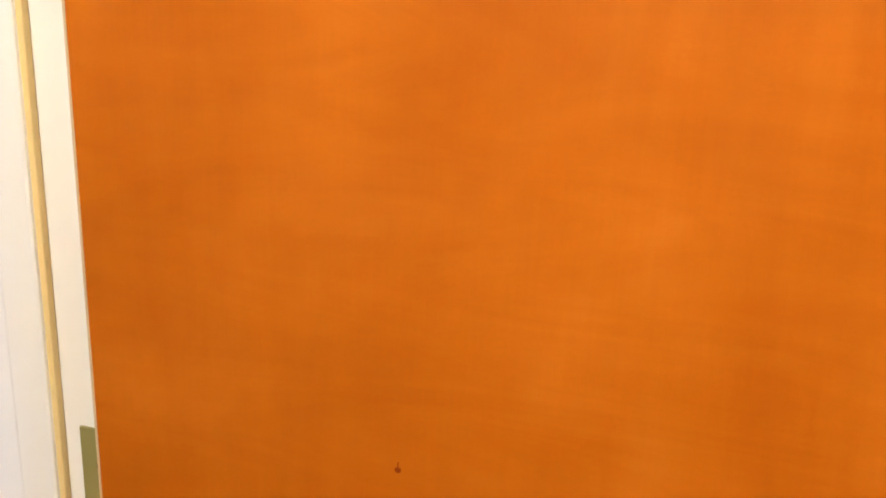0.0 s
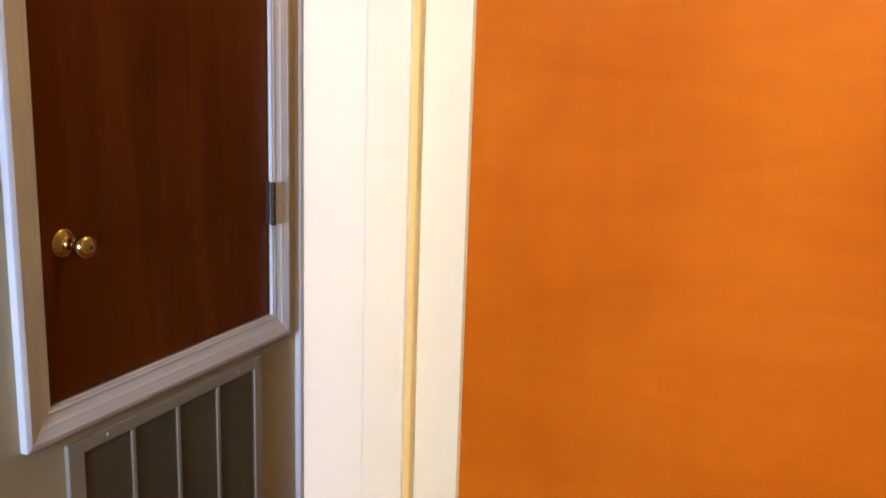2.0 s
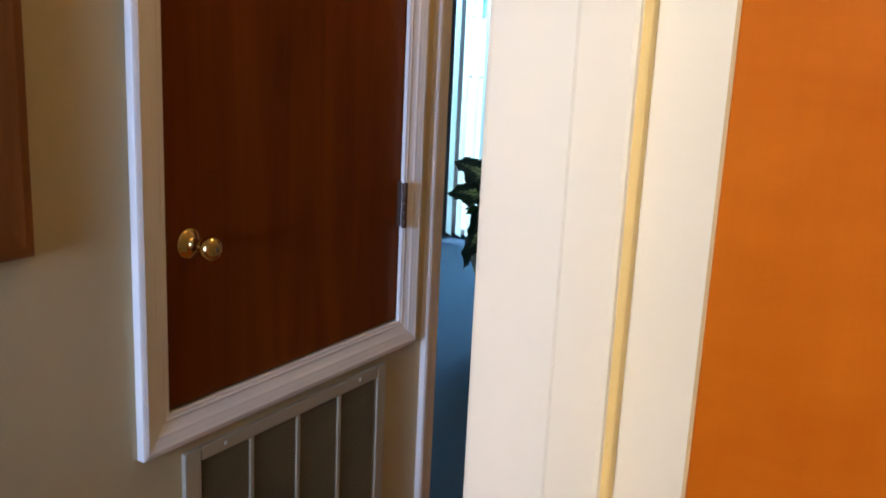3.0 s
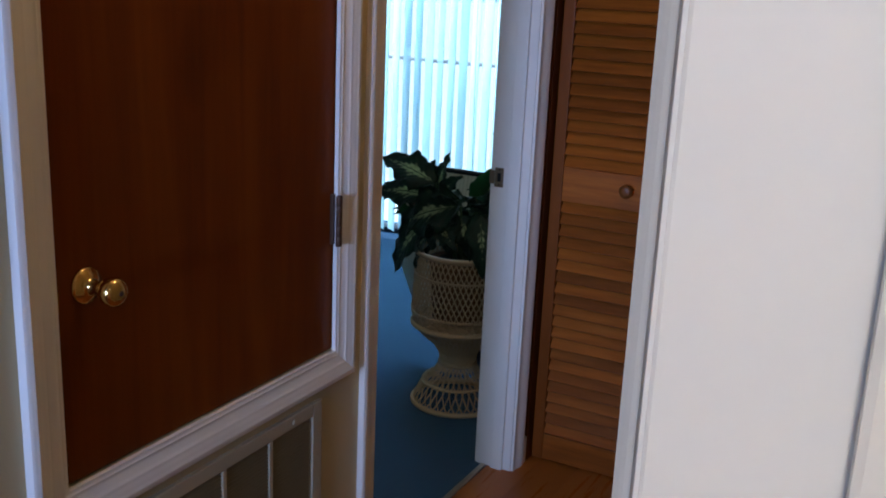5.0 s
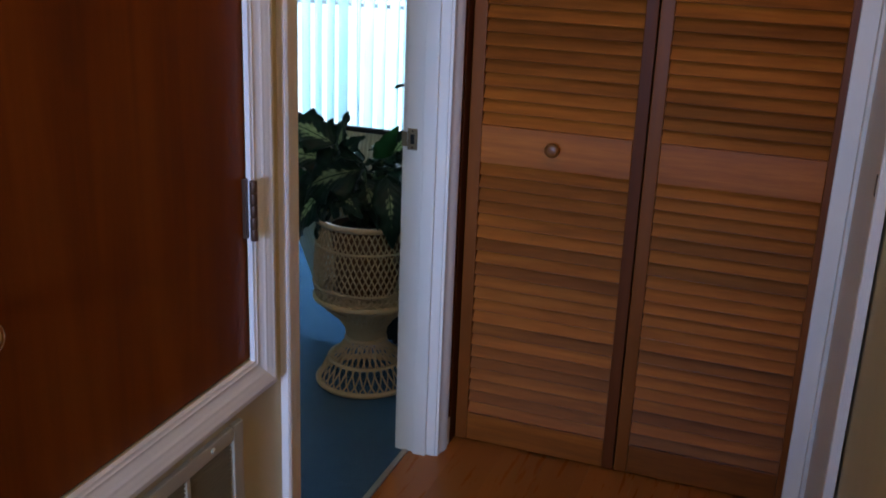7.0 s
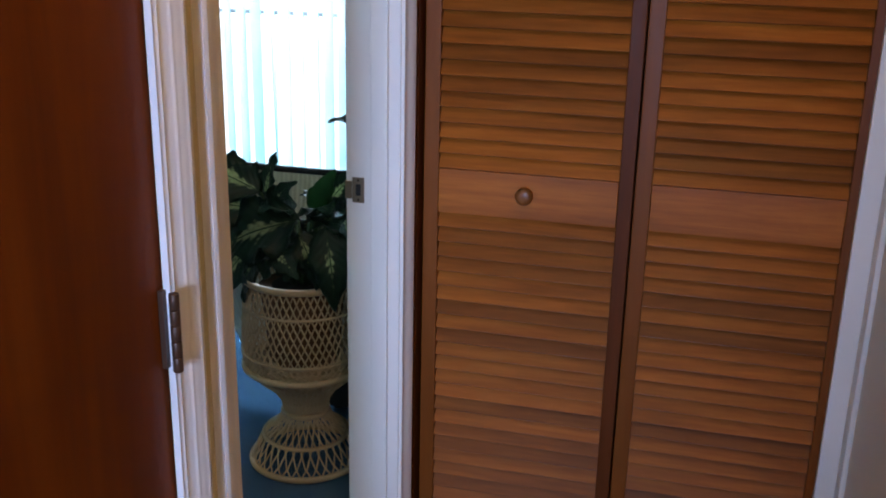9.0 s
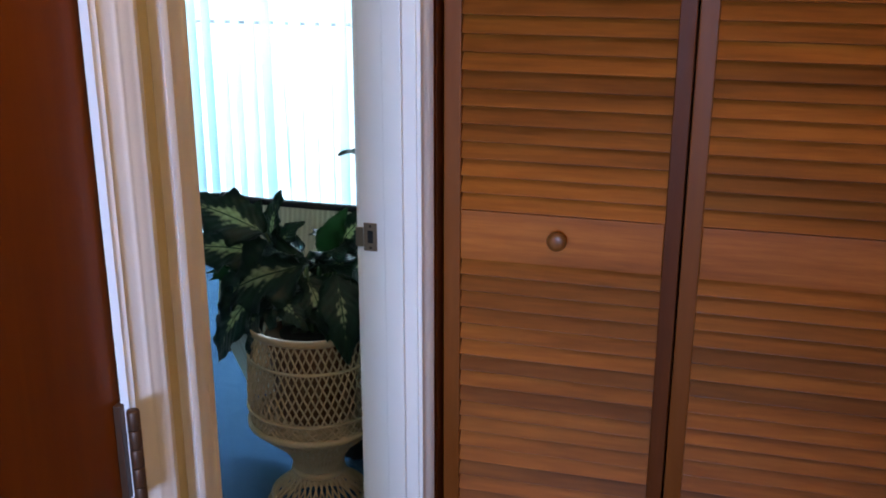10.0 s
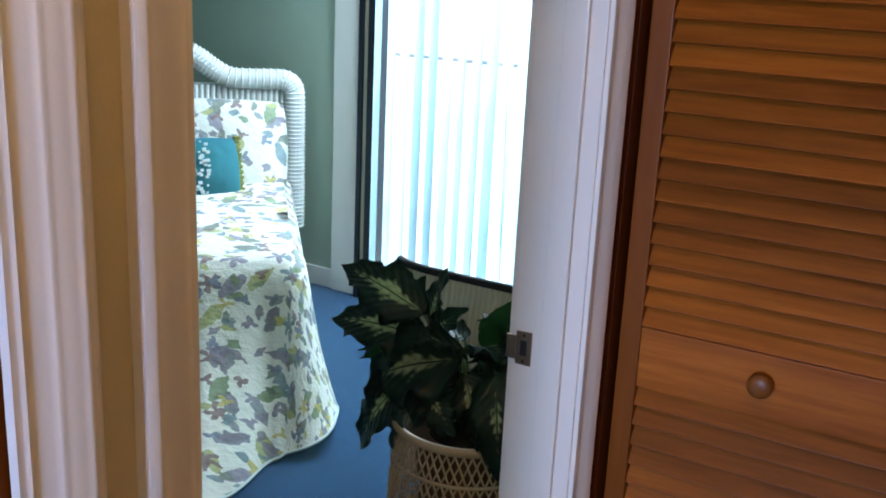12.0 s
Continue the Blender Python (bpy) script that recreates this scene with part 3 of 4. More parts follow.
for zt in (1.07, 1.86, 0.28):
    hinge = part("hinge", box(DX - 0.030, DX - 0.002, JY - 0.0028, JY - 0.0002, zt - 0.089, zt, 0.0012), M_OLIVE, open_door, "tarnished brass butt hinge")
    part("knuckle", lathe([(0.0055, -0.089), (0.0055, 0)], (DX - 0.001, JY + 0.006, zt), "z", 12), M_OLIVE, hinge, smooth=True)
    for dz, dx in ((0.030, 0.014), (0.056, 0.008), (0.078, 0.016)):
        part("screw", lathe([(0.0035, 0), (0.0028, 0.001)], (DX - dx, JY - 0.0026, zt - dz), "y", 10), M_HINGE, hinge)

# ---- the dark access door over the return-air grille ----
access = thing("access_door", (0, 2.16, 0.705), "closed flush access door in dark reddish-brown stain", "door")
part("door_slab", box(-0.034, -0.004, 1.818, 2.504, 0.705, 2.025, 0.001), M_VENEER, access)
for zt in (1.027, 1.80):
    hg = part("hinge", box(-0.0035, 0.004, 2.489, 2.50, zt - 0.101, zt, 0.001), M_HINGE, access, "dark bronze butt hinge")
    for k in range(5):
        part("knuckle", lathe([(0.0058, 0), (0.0063, 0.001), (0.0063, 0.0185), (0.0058, 0.0195)], (0.019, 2.488, zt - 0.101 + k * 0.0203), "z", 14), M_HINGE, hg, smooth=True)
knob = part("door_knob", lathe([(r * 0.84, h * 0.92) for r, h in ((0.033, 0), (0.033, 0.002), (0.03, 0.006), (0.018, 0.010), (0.012, 0.013), (0.0105, 0.03), (0.012, 0.036), (0.019, 0.041), (0.0245, 0.05),
                               (0.0262, 0.058), (0.0245, 0.066), (0.018, 0.072), (0.010, 0.0745), (0.003, 0.075))], (-0.004, 1.876, 0.997), "x", 40), M_BRASS, access,
            "polished brass ball knob with a round rose", True)
part("keyhole", lathe([(0.004, 0), (0.003, 0.0012)], (0.0648, 1.876, 0.997), "x", 12), M_HINGE, knob)
part("latch_bolt", box(-0.0045, -0.0015, 1.8185, 1.824, 0.97, 1.01), M_BRASS, access)
access_trim = thing("access_door_trim", (0.0, 2.16, 0.63), "white moulded picture-frame trim round the access door", "door trim", kind="structure")
AW = 0.064
part("trim_board", casing((0.0005, 2.497, 0.703), Z, Y, X, 1.33, AW, 0.019, 1, 1, CASING), M_WHITE, access_trim)
part("trim_board", casing((0.0005, 1.813, 0.703), Z, -Y, X, 1.33, AW, 0.019, 1, 1, CASING), M_WHITE, access_trim)
part("trim_board", casing((0.0005, 1.813, 0.703), Y, -Z, X, 0.684, AW, 0.019, 1, 1, CASING), M_WHITE, access_trim)
part("trim_board", casing((0.0005, 1.813, 2.033), Y, Z, X, 0.684, AW, 0.019, 1, 1, CASING), M_WHITE, access_trim)

grille = thing("return_air_grille", (0.0, 2.15, 0.10), "grey-white enamelled return-air grille with four banks of louvers", "air grille")
GY0, GY1, GZ0, GZ1 = 1.846, 2.452, 0.09, 0.615
cols = [1.886, 2.018, 2.153, 2.286, 2.420]
# a flat black sheet holds the duct's shade; no duct is modelled
part("backing", box(-0.02, -0.002, GY0 + 0.02, GY1 - 0.02, GZ0 + 0.02, GZ1 - 0.02), M_DARK, grille, "black sheet for the shaded duct behind the louvers")
for b in (box(0.0, 0.011, GY0, 1.886, GZ0, GZ1, 0.003), box(0.0, 0.011, 2.420, GY1, GZ0, GZ1, 0.003), box(0.0, 0.011, 1.8865, 2.4195, 0.588, GZ1, 0.003), box(0.0, 0.011, 1.8865, 2.4195, GZ0, 0.117, 0.003)):
    part("frame_bar", b, M_GRILLE, grille)
for c in cols[1:-1]:
    part("mullion", box(0.001, 0.0105, c - 0.0055, c + 0.0055, 0.1175, 0.5875, 0.002), M_GRILLE, grille)
for a, b in zip(cols, cols[1:]):
    bm = bmesh.new()
    z = 0.121
    while z < 0.586:
        vs = [bm.verts.new(p) for p in ((0.0085, a + 0.006, z), (0.0085, b - 0.006, z), (-0.0015, b - 0.006, z + 0.0062), (-0.0015, a + 0.006, z + 0.0062))]
        lo = [bm.verts.new(v.co - Vector((0, 0, 0.0011))) for v in vs]
        bm.faces.new(vs)
        bm.faces.new(list(reversed(lo)))
        for i in range(4):
            bm.faces.new((vs[i], lo[i], lo[(i + 1) % 4], vs[(i + 1) % 4]))
        z += 0.0075
    tagged(part("louver_bank", bm, M_GRILLED, grille, "fine horizontal louvers, browner and darker than the frame"), kind="stuff")
for sy in (1.948, 2.357):
    part("screw", lathe([(0.0055, 0), (0.0045, 0.002), (0.002, 0.0028)], (0.011, sy, 0.602), "x", 12), M_GRILLE, grille, smooth=True)

# ---- the wood-framed picture on the west wall ----
picture = thing("picture", (0.0, 1.25, 1.04), "wood-framed picture with a wide mitred frame on the hall wall", "picture")
PY0, PY1, PZ0, PZ1, PF = 0.95, 1.563, 1.038, 1.86, 0.085


def frame_board(p, along, across, length):
    bm = bmesh.new()
    prof = ((0, 0), (0, 0.012), (0.15, 0.017), (0.8, 0.021), (0.95, 0.02), (1.0, 0.015), (1.0, 0))
    ends = []
    for s, mi in ((0, 1.0), (length, -1.0)):
        ends.append([bm.verts.new(Vector(p) + Vector(across) * ((1 - w) * PF) + X * d + Vector(along) * (s + mi * (1 - w) * PF)) for w, d in prof])
    n = len(prof)
    for i in range(n):
        bm.faces.new((ends[0][i], ends[0][(i + 1) % n], ends[1][(i + 1) % n], ends[1][i]))
    bm.faces.new(ends[0])
    bm.faces.new(ends[1])
    bmesh.ops.recalc_face_normals(bm, faces=bm.faces)
    return bm


for p, al, ac, ln in (((0.001, PY1, PZ0), Z, -Y, PZ1 - PZ0), ((0.001, PY0, PZ0), Z, Y, PZ1 - PZ0), ((0.001, PY0, PZ0), Y, Z, PY1 - PY0), ((0.001, PY0, PZ1), Y, -Z, PY1 - PY0)):
    part("frame_board", frame_board(p, al, ac, ln), M_FRAMEW, picture)
part("mat_board", box(0.002, 0.007, PY0 + PF - 0.004, PY1 - PF + 0.004, PZ0 + PF - 0.004, PZ1 - PF + 0.004), M_WALL, picture, "plain pale picture mount")

# ---- bedroom doorway ----
bed_frame = thing("bedroom_door_frame", (-0.05, 3.07, 0), "white painted bedroom door jamb with moulded casings", "door frame", kind="structure")
J0, J1 = 2.668, 3.472
part("jamb", box(-0.112, 0.001, J1, J1 + 0.019, 0, DOOR_H, 0.002), M_WHITE, bed_frame)
part("jamb", box(-0.112, 0.001, J0 - 0.019, J0, 0, DOOR_H, 0.002), M_WHITE, bed_frame)
part("head_jamb", box(-0.112, 0.001, J0 + 0.0005, J1 - 0.0005, DOOR_H - 0.019, DOOR_H, 0.002), M_WHITE, bed_frame)
part("door_stop", box(-0.062, -0.024, J1 - 0.0105, J1 - 0.0005, 0, DOOR_H - 0.02, 0.003), M_WHITE, bed_frame)
part("door_stop", box(-0.062, -0.024, J0 + 0.0005, J0 + 0.0105, 0, DOOR_H - 0.02, 0.003), M_WHITE, bed_frame)
CW = 0.060
part("casing_board", casing((0.0005, J1 + 0.005, 0), Z, Y, X, DOOR_H + 0.004, CW, 0.017, 0, 1), M_WHITE, bed_frame)
part("casing_board", casing((0.0005, J0 - 0.005, 0), Z, -Y, X, DOOR_H + 0.004, CW, 0.017, 0, 1), M_WHITE, bed_frame)
part("casing_board", casing((0.0005, J0 - 0.005, DOOR_H + 0.004), Y, Z, X, J1 - J0 + 0.01, CW, 0.017, 1, 1), M_WHITE, bed_frame)
for y, s in ((J1 + 0.005, 1), (J0 - 0.005, -1)):
    part("casing_board", casing((-0.1125, y, 0), Z, Y * s, -X, DOOR_H + 0.004, CW, 0.017, 0, 1), M_WHITE, bed_frame)
strike = part("strike_plate", box(-0.105, -0.078, J1 - 0.0022, J1 - 0.0002, 0.870, 0.926, 0.0009), M_STEEL, bed_frame, "dull nickel strike plate with a latch hole")
part("latch_hole", box(-0.097, -0.086, J1 - 0.0028, J1 - 0.0022, 0.886, 0.911), M_DARK, strike)
part("strike_lip", box(-0.121, -0.1055, J1 - 0.0035, J1 - 0.0006, 0.878, 0.917, 0.0009), M_STEEL, strike)
for sz in (0.8765, 0.9195):
    part("screw", lathe([(0.003, 0), (0.0022, 0.0008)], (-0.0915, J1 - 0.0022, sz), "y", 10), M_HINGE, strike)
part("threshold_strip", box(-0.094, -0.078, J0 + 0.001, J1 - 0.001, 0.0, 0.005, 0.0018), M_TRACK, bed_frame, "thin metal carpet edging strip")

# ---- bifold closet doors ----
BY = 3.6
PITCH = 0.0347
slat_bm = box(-0.1985, 0.1985, -0.0031, 0.0031, -0.0189, 0.0189, 0.0012, Matrix.Rotation(radians(-32), 4, "X"))
SLAT = mesh("slat", slat_bm, M_PINE)


def bifold_leaf(x0, x1, label, with_knob):
    leaf = thing("bifold_door", ((x0 + x1) / 2, BY, 0.008), label, "closet door", "bifold closet doors")
    i0, i1 = x0 + 0.034, x1 - 0.031
    part("stile", box(x0, i0, BY - 0.008, BY + 0.02, 0.008, 2.035, 0.0022), M_PINEV, leaf)
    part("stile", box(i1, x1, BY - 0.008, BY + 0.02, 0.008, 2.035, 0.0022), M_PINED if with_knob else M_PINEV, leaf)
    for z0, z1 in ((0.008, 0.092), (0.829, 0.930), (1.955, 2.035)):
        part("rail", box(i0 + 0.0004, i1 - 0.0004, BY - 0.006, BY + 0.018, z0, z1, 0.0016), M_PINE, leaf)
    for z0, z1 in ((0.092, 0.829), (0.930, 1.955)):
        n = int(round((z1 - z0) / PITCH))
        p = (z1 - z0) / n
        for k in range(n):
            s = part("slat", SLAT, M_PINE, leaf)
            s.location = ((i0 + i1) / 2, BY + 0.007, z0 + (k + 0.5) * p)
    if with_knob:
        part("pull_knob", lathe([(0.011, 0), (0.010, 0.006), (0.0135, 0.010), (0.0185, 0.015), (0.0195, 0.020), (0.017, 0.025), (0.010, 0.0275), (0.002, 0.028)],
                                (0.25, BY - 0.006, 0.886), "y", 28), M_FRAMEW, leaf, "round turned wooden pull knob", True)
    return leaf


bifold_leaf(0.020, 0.481, "louvered bifold closet leaf in amber pine with a wooden knob", True)
bifold_leaf(0.481 + 0.004, 0.940, "louvered bifold closet leaf in amber pine without a knob", False)
closet_trim = thing("closet_trim", (0.95, 3.6, 0), "white casing at the side of the closet opening", "door trim", kind="structure")
part("casing_board", box(0.926, 0.985, 3.575, 3.59, 0, 2.06, 0.003), M_WHITE, closet_trim)
# jamb board's dark brown takes in the shade of the gap beside the doors
part("closet_jamb", box(0.0005, 0.015, 3.562, 3.66, 0, 2.06, 0.002), M_BROWN, closet_trim, "dark brown closet side jamb, darkened for the shaded gap")
part("top_track", box(0.02, 0.94, 3.592, 3.622, 2.037, 2.06, 0.002), M_WHITE, closet_trim)

# ---- closed white door at the end of the east wall ----
side = thing("door_1", (0.985, 3.2, 0), "closed plain white door in a white casing", "door", kind="structure")


def ex(y):
    return JX + (0.986 - JX) * (y - 1.156) / (3.66 - 1.156)


part("door_slab", box(0.976, 0.984, 2.95, 3.515, 0.01, 2.03, 0.002), M_WHITE, side)
part("casing_board", box(0.966, 0.988, 3.52, 3.572, 0, 2.09, 0.003), M_WHITE, side)
part("casing_board", casing((0.988, 2.944, 0), Z, -Y, -X, 2.04, 0.062, 0.02, 0, 1), M_WHITE, side)
part("head_casing", box(0.968, 0.988, 2.946, 3.518, 2.035, 2.09, 0.003), M_WHITE, side)
part("latch", box(0.9705, 0.976, 2.945, 2.957, 1.012, 1.05, 0.0015), M_DARK, side, "dark latch plate at the door's edge")

# ---- baseboards ----
for nm, b in (("baseboard", box(0.0005, 0.013, 2.576, 2.593, 0, 0.085, 0.003)), ("baseboard", box(0.0005, 0.013, -1.9, 1.82, 0, 0.085, 0.003)),
              ("baseboard", box(0.984, 1.0, 1.25, 2.87, 0, 0.085, 0.003)), ("baseboard", box(-4.5, -2.15, 5.735, 5.7495, 0.001, 0.09, 0.003)),
              ("baseboard", box(-0.119, -0.1055, 3.56, 5.74, 0.001, 0.09, 0.003)), ("baseboard", box(0.0005, 0.014, 3.539, 3.561, 0, 0.085, 0.003))):
    setting(nm, b, M_WHITE, "white painted baseboard", "baseboard")

# ---- glazed door and blinds of the bedroom ----
glazed = thing("window_1", (-1.25, 5.82, 0), "sliding glass door in a dark bronze frame", "glass door", kind="structure")
part("casing_board", box(-2.145, -2.0, 5.725, 5.7495, 0, 2.2, 0.004), M_WHITE, glazed, "wide white side casing")
part("casing_board", box(-0.5, -0.40, 5.725, 5.7495, 0, 2.2, 0.004), M_WHITE, glazed)
part("head_casing", box(-1.999, -0.501, 5.725, 5.7495, 2.1, 2.2, 0.004), M_WHITE, glazed)
for b in (box(-1.999, -1.975, 5.70, 5.84, 0.0, 2.1, 0.003), box(-0.545, -0.5, 5.74, 5.84, 0.0, 2.1, 0.003), box(-1.954, -0.546, 5.76, 5.84, 2.04, 2.1, 0.003), box(-1.954, -0.546, 5.76, 5.86, 0.0, 0.03, 0.003)):
    part("window_frame", b, M_BRONZE, glazed)
part("screen_track", box(-1.9745, -1.952, 5.71, 5.80, 0.03, 2.04, 0.003), M_GRILLE, glazed)
for x in (-1.928, -0.72, -0.575):
    part("sash_stile", box(x - 0.022, x + 0.022, 5.70 if x < -1.9 else 5.79, 5.83, 0.031, 2.039, 0.003), M_BRONZE, glazed)
for a, b in ((-1.90, -0.745), (-0.695, -0.60)):
    g = part("pane", box(a, b, 5.806, 5.812, 0.04, 2.03), M_GLASS, glazed)
    g.visible_shadow = False

blinds = thing("vertical_blinds", (-1.25, 5.68, 2.1), "half-open white translucent vertical blinds over the glass door", "blinds")
part("head_rail", box(-1.95, -0.55, 5.655, 5.70, 2.09, 2.13, 0.003), M_WHITE, blinds)
bm = bmesh.new()
rows_v = []
for i in range(7):
    u = i / 6 - 0.5
    rows_v.append([bm.verts.new((u * 0.089, 0.006 * (1 - (2 * u) ** 2), z)) for z in (0.045, 2.088)])
for a, b in zip(rows_v, rows_v[1:]):
    bm.faces.new((a[0], b[0], b[1], a[1]))
bmesh.ops.solidify(bm, geom=list(bm.faces), thickness=0.0012)
VANE = mesh("vane", bm, M_VANE, True)
rv = random.Random(5)
for k in range(20):
    v = part("vane", VANE, M_VANE, blinds)
    v.location = (-1.868 + k * 0.068, 5.655, 0)
    v.rotation_euler = (0, 0, radians(-38 + rv.uniform(-4, 4)))
part("wand", tube([(-1.25, 5.62, 2.08), (-1.24, 5.622, 1.2), (-1.224, 5.62, 0.39)], 0.0022), M_GRILLE, blinds, "thin grey pull cord", True)

# ---- outdoors ----
M_PATIO = painted("pale_concrete", (0.74, 0.75, 0.74), (0.66, 0.67, 0.66), 0.8, 60, 0.2, 0.3)
setting("pavement", box(-58, 58, 5.91, 70, -0.2, -0.06), M_PATIO, "pale sunlit concrete patio", "patio")
setting("garden_wall", box(-30, 20, 17.0, 17.3, -0.06, 0.0, 0.01), M_CEIL, "low pale wall at the far edge of the patio", "garden wall")
setting("ground", box(-60, 60, 6.0, 130, -0.25, -0.12), M_LAWN, "sunlit lawn outside", "ground")
setting("backdrop", box(-90, 90, 72, 72.5, -0.2, 14), M_HEDGE, "pale garden beyond the lawn, its daylight put in as glow", "backdrop")

# ---- wicker plant stand ----
SX, SY = -0.381, 3.85
stand = thing("plant_stand", (SX, SY, 0.002), "hourglass plant stand in natural open-weave rattan", "plant stand")
LOWER = ((0.152, 0.014), (0.140, 0.04), (0.116, 0.085), (0.082, 0.115), (0.062, 0.145))
UPPER = ((0.060, 0.158), (0.066, 0.190), (0.090, 0.225), (0.128, 0.258), (0.158, 0.292))
BOWL = ((0.160, 0.300), (0.166, 0.335), (0.165, 0.40), (0.160, 0.47), (0.156, 0.545))


def at_profile(profile, f):
    k = min(int(f * (len(profile) - 1)), len(profile) - 2)
    g = f * (len(profile) - 1) - k
    return [profile[k][i] * (1 - g) + profile[k + 1][i] * g for i in (0, 1)]


def lattice(profile, count, twist, radius, steps=9):
    bm = bmesh.new()
    for way in (1, -1):
        for i in range(count):
            pts = []
            for s in range(steps):
                f = s / (steps - 1)
                r, z = at_profile(profile, f)
                a = 2 * math.pi * i / count + way * twist * f
                off = 0.0012 * way * (1 if (s + i) % 2 else -1)
                pts.append((SX + (r + off) * math.cos(a), SY + (r + off) * math.sin(a), z))
            tube(pts, radius, bm, 4)
    return bm


def ring(r, z, radius):
    return tube([(SX + r * math.cos(2 * math.pi * i / 48), SY + r * math.sin(2 * math.pi * i / 48), z) for i in range(48)], radius, None, 8, True)


tagged(part("bowl_weave", lattice(BOWL, 56, 0.80, 0.0024, 11), M_RATTAN, stand, "criss-cross rattan lattice"), kind="stuff")
tagged(part("neck_weave", lattice(UPPER, 44, 0.5, 0.0027), M_RATTAN, stand, "close woven rattan neck"), kind="stuff")
tagged(part("foot_weave", lattice(LOWER, 34, 0.45, 0.0026), M_RATTAN, stand, "criss-cross rattan lattice foot"), kind="stuff")
spokes = bmesh.new()
for i in range(44):
    a = 2 * math.pi * i / 44
    tube([(SX + r * math.cos(a), SY + r * math.sin(a), z) for r, z in UPPER], 0.0032, spokes, 4)
tagged(part("neck_spokes", spokes, M_RATTAN, stand), kind="stuff")
for r, z, w in ((0.152, 0.011, 0.009), (0.117, 0.084, 0.006), (0.060, 0.151, 0.009), (0.096, 0.232, 0.004), (0.161, 0.297, 0.010), (0.167, 0.345, 0.004), (0.160, 0.475, 0.004), (0.156, 0.550, 0.0095)):
    part("hoop", ring(r, z, w), M_RATTAN, stand, smooth=True)
neck = [(r - 0.005, z) for r, z in UPPER]
part("neck_lining", lathe(neck, (SX, SY, 0), "z", 36), M_RATTAN, stand, smooth=True)

# ---- variegated plant ----
plant = thing("potted_plant", (SX, SY, 0.305), "leafy dark green plant with cream-splashed leaves in a brown pot", "plant")
pot = part("pot", lathe([(0.085, 0.305), (0.095, 0.315), (0.112, 0.5), (0.118, 0.505), (0.118, 0.52), (0.108, 0.52)], (SX, SY, 0), "z", 32), M_POT, plant, "brown nursery pot", True)
part("moss", lathe([(0.105, 0.503), (0.10, 0.515), (0.05, 0.53), (0.01, 0.532)], (SX, SY, 0), "z", 24), M_SOIL, plant, "dark moss over the soil", True)
rl = random.Random(11)


def leaf(base, tip, width, sag, face=(0.4, -0.75, 0.5), material=None, stem=True, cup=0.12, jag=0.0):
    """A pointed leaf from base to tip: widest at two fifths, arched by sag, its upper side towards face."""
    base, tip = Vector(base), Vector(tip)
    d = tip - base
    ln = d.length
    f = d.normalized()
    up = Vector(face)
    up = (up - f * up.dot(f)).normalized()
    side = f.cross(up).normalized()
    bm = bmesh.new()
    uvl = bm.loops.layers.uv.new("UVMap")
    nu, nv = 8, 26
    grid = []
    ph = rl.uniform(0, 6)
    for j in range(nv + 1):
        v = j / nv
        w = width * 0.5 * (math.sin(math.pi * v ** 0.72) ** 0.85) * (1 - 0.25 * v) + 0.0012
        mid = base + d * v + up * (sag * ln * math.sin(math.pi * v) * 0.9) - Z * (0.05 * ln * v * v)
        row = []
        for i in range(nu + 1):
            u = 2 * i / nu - 1
            edge = abs(u) ** 3
            wj = w * (1 + (jag + 0.05) * edge * (math.sin(v * 23 + ph * 3 + i) + 0.7 * math.sin(v * 41 + ph + 2 * i)))
            lift = cup * w * (abs(u) ** 1.4) + 0.085 * width * edge * math.sin(v * 19 + ph + u * 2)
            row.append((bm.verts.new(mid + side * (u * wj) + up * lift + f * (-0.10 * w * edge)), (0.5 + u / 2, v)))
        grid.append(row)
    for a, b in zip(grid, grid[1:]):
        for i in range(nu):
            q = (a[i], a[i + 1], b[i + 1], b[i])
            face = bm.faces.new([k[0] for k in q])
            for lp, k in zip(face.loops, q):
                lp[uvl].uv = k[1]
    bmesh.ops.solidify(bm, geom=list(bm.faces), thickness=0.0008)
    ob = part("leaf", bm, material or M_LEAF, plant, smooth=True)
    if stem:
        root = Vector((SX, SY, 0.525)) + Vector((base.x - SX, base.y - SY, 0)) * 0.25
        mid = (root + base) / 2 + Vector((0, 0, 0.03))
        part("leaf_stalk", tube([root, mid, base], [0.005, 0.004, 0.003], None, 6), M_STEM, plant, smooth=True)
    return ob


# the large leaves, one by one
leaf((-0.470, 3.80, 0.778), (-0.698, 3.82, 0.850), 0.128, 0.08, (0.25, -0.75, 0.55), jag=0.10)
leaf((-0.470, 3.79, 0.735), (-0.708, 3.80, 0.730), 0.125, 0.10, (0.2, -0.80, 0.55), jag=0.09)
leaf((-0.470, 3.82, 0.735), (-0.432, 3.82, 0.890), 0.080, 0.06, (-0.5, -0.8, 0.1), jag=0.12)
leaf((-0.455, 3.80, 0.730), (-0.368, 3.79, 0.825), 0.070, 0.10, (-0.3, -0.9, 0.2), jag=0.06)
leaf((-0.345, 3.745, 0.728), (-0.592, 3.765, 0.612), 0.175, 0.16, (0.1, -0.80, 0.6), jag=0.12)
leaf((-0.440, 3.735, 0.690), (-0.592, 3.755, 0.468), 0.115, 0.14, (-0.2, -0.9, 0.3), jag=0.14)
leaf((-0.410, 3.72, 0.655), (-0.322, 3.68, 0.600), 0.085, 0.22, (0.2, -0.75, 0.6), jag=0.20)
leaf((-0.275, 3.75, 0.715), (-0.243, 3.72, 0.515), 0.115, 0.12, (0.45, -0.85, 0.3))
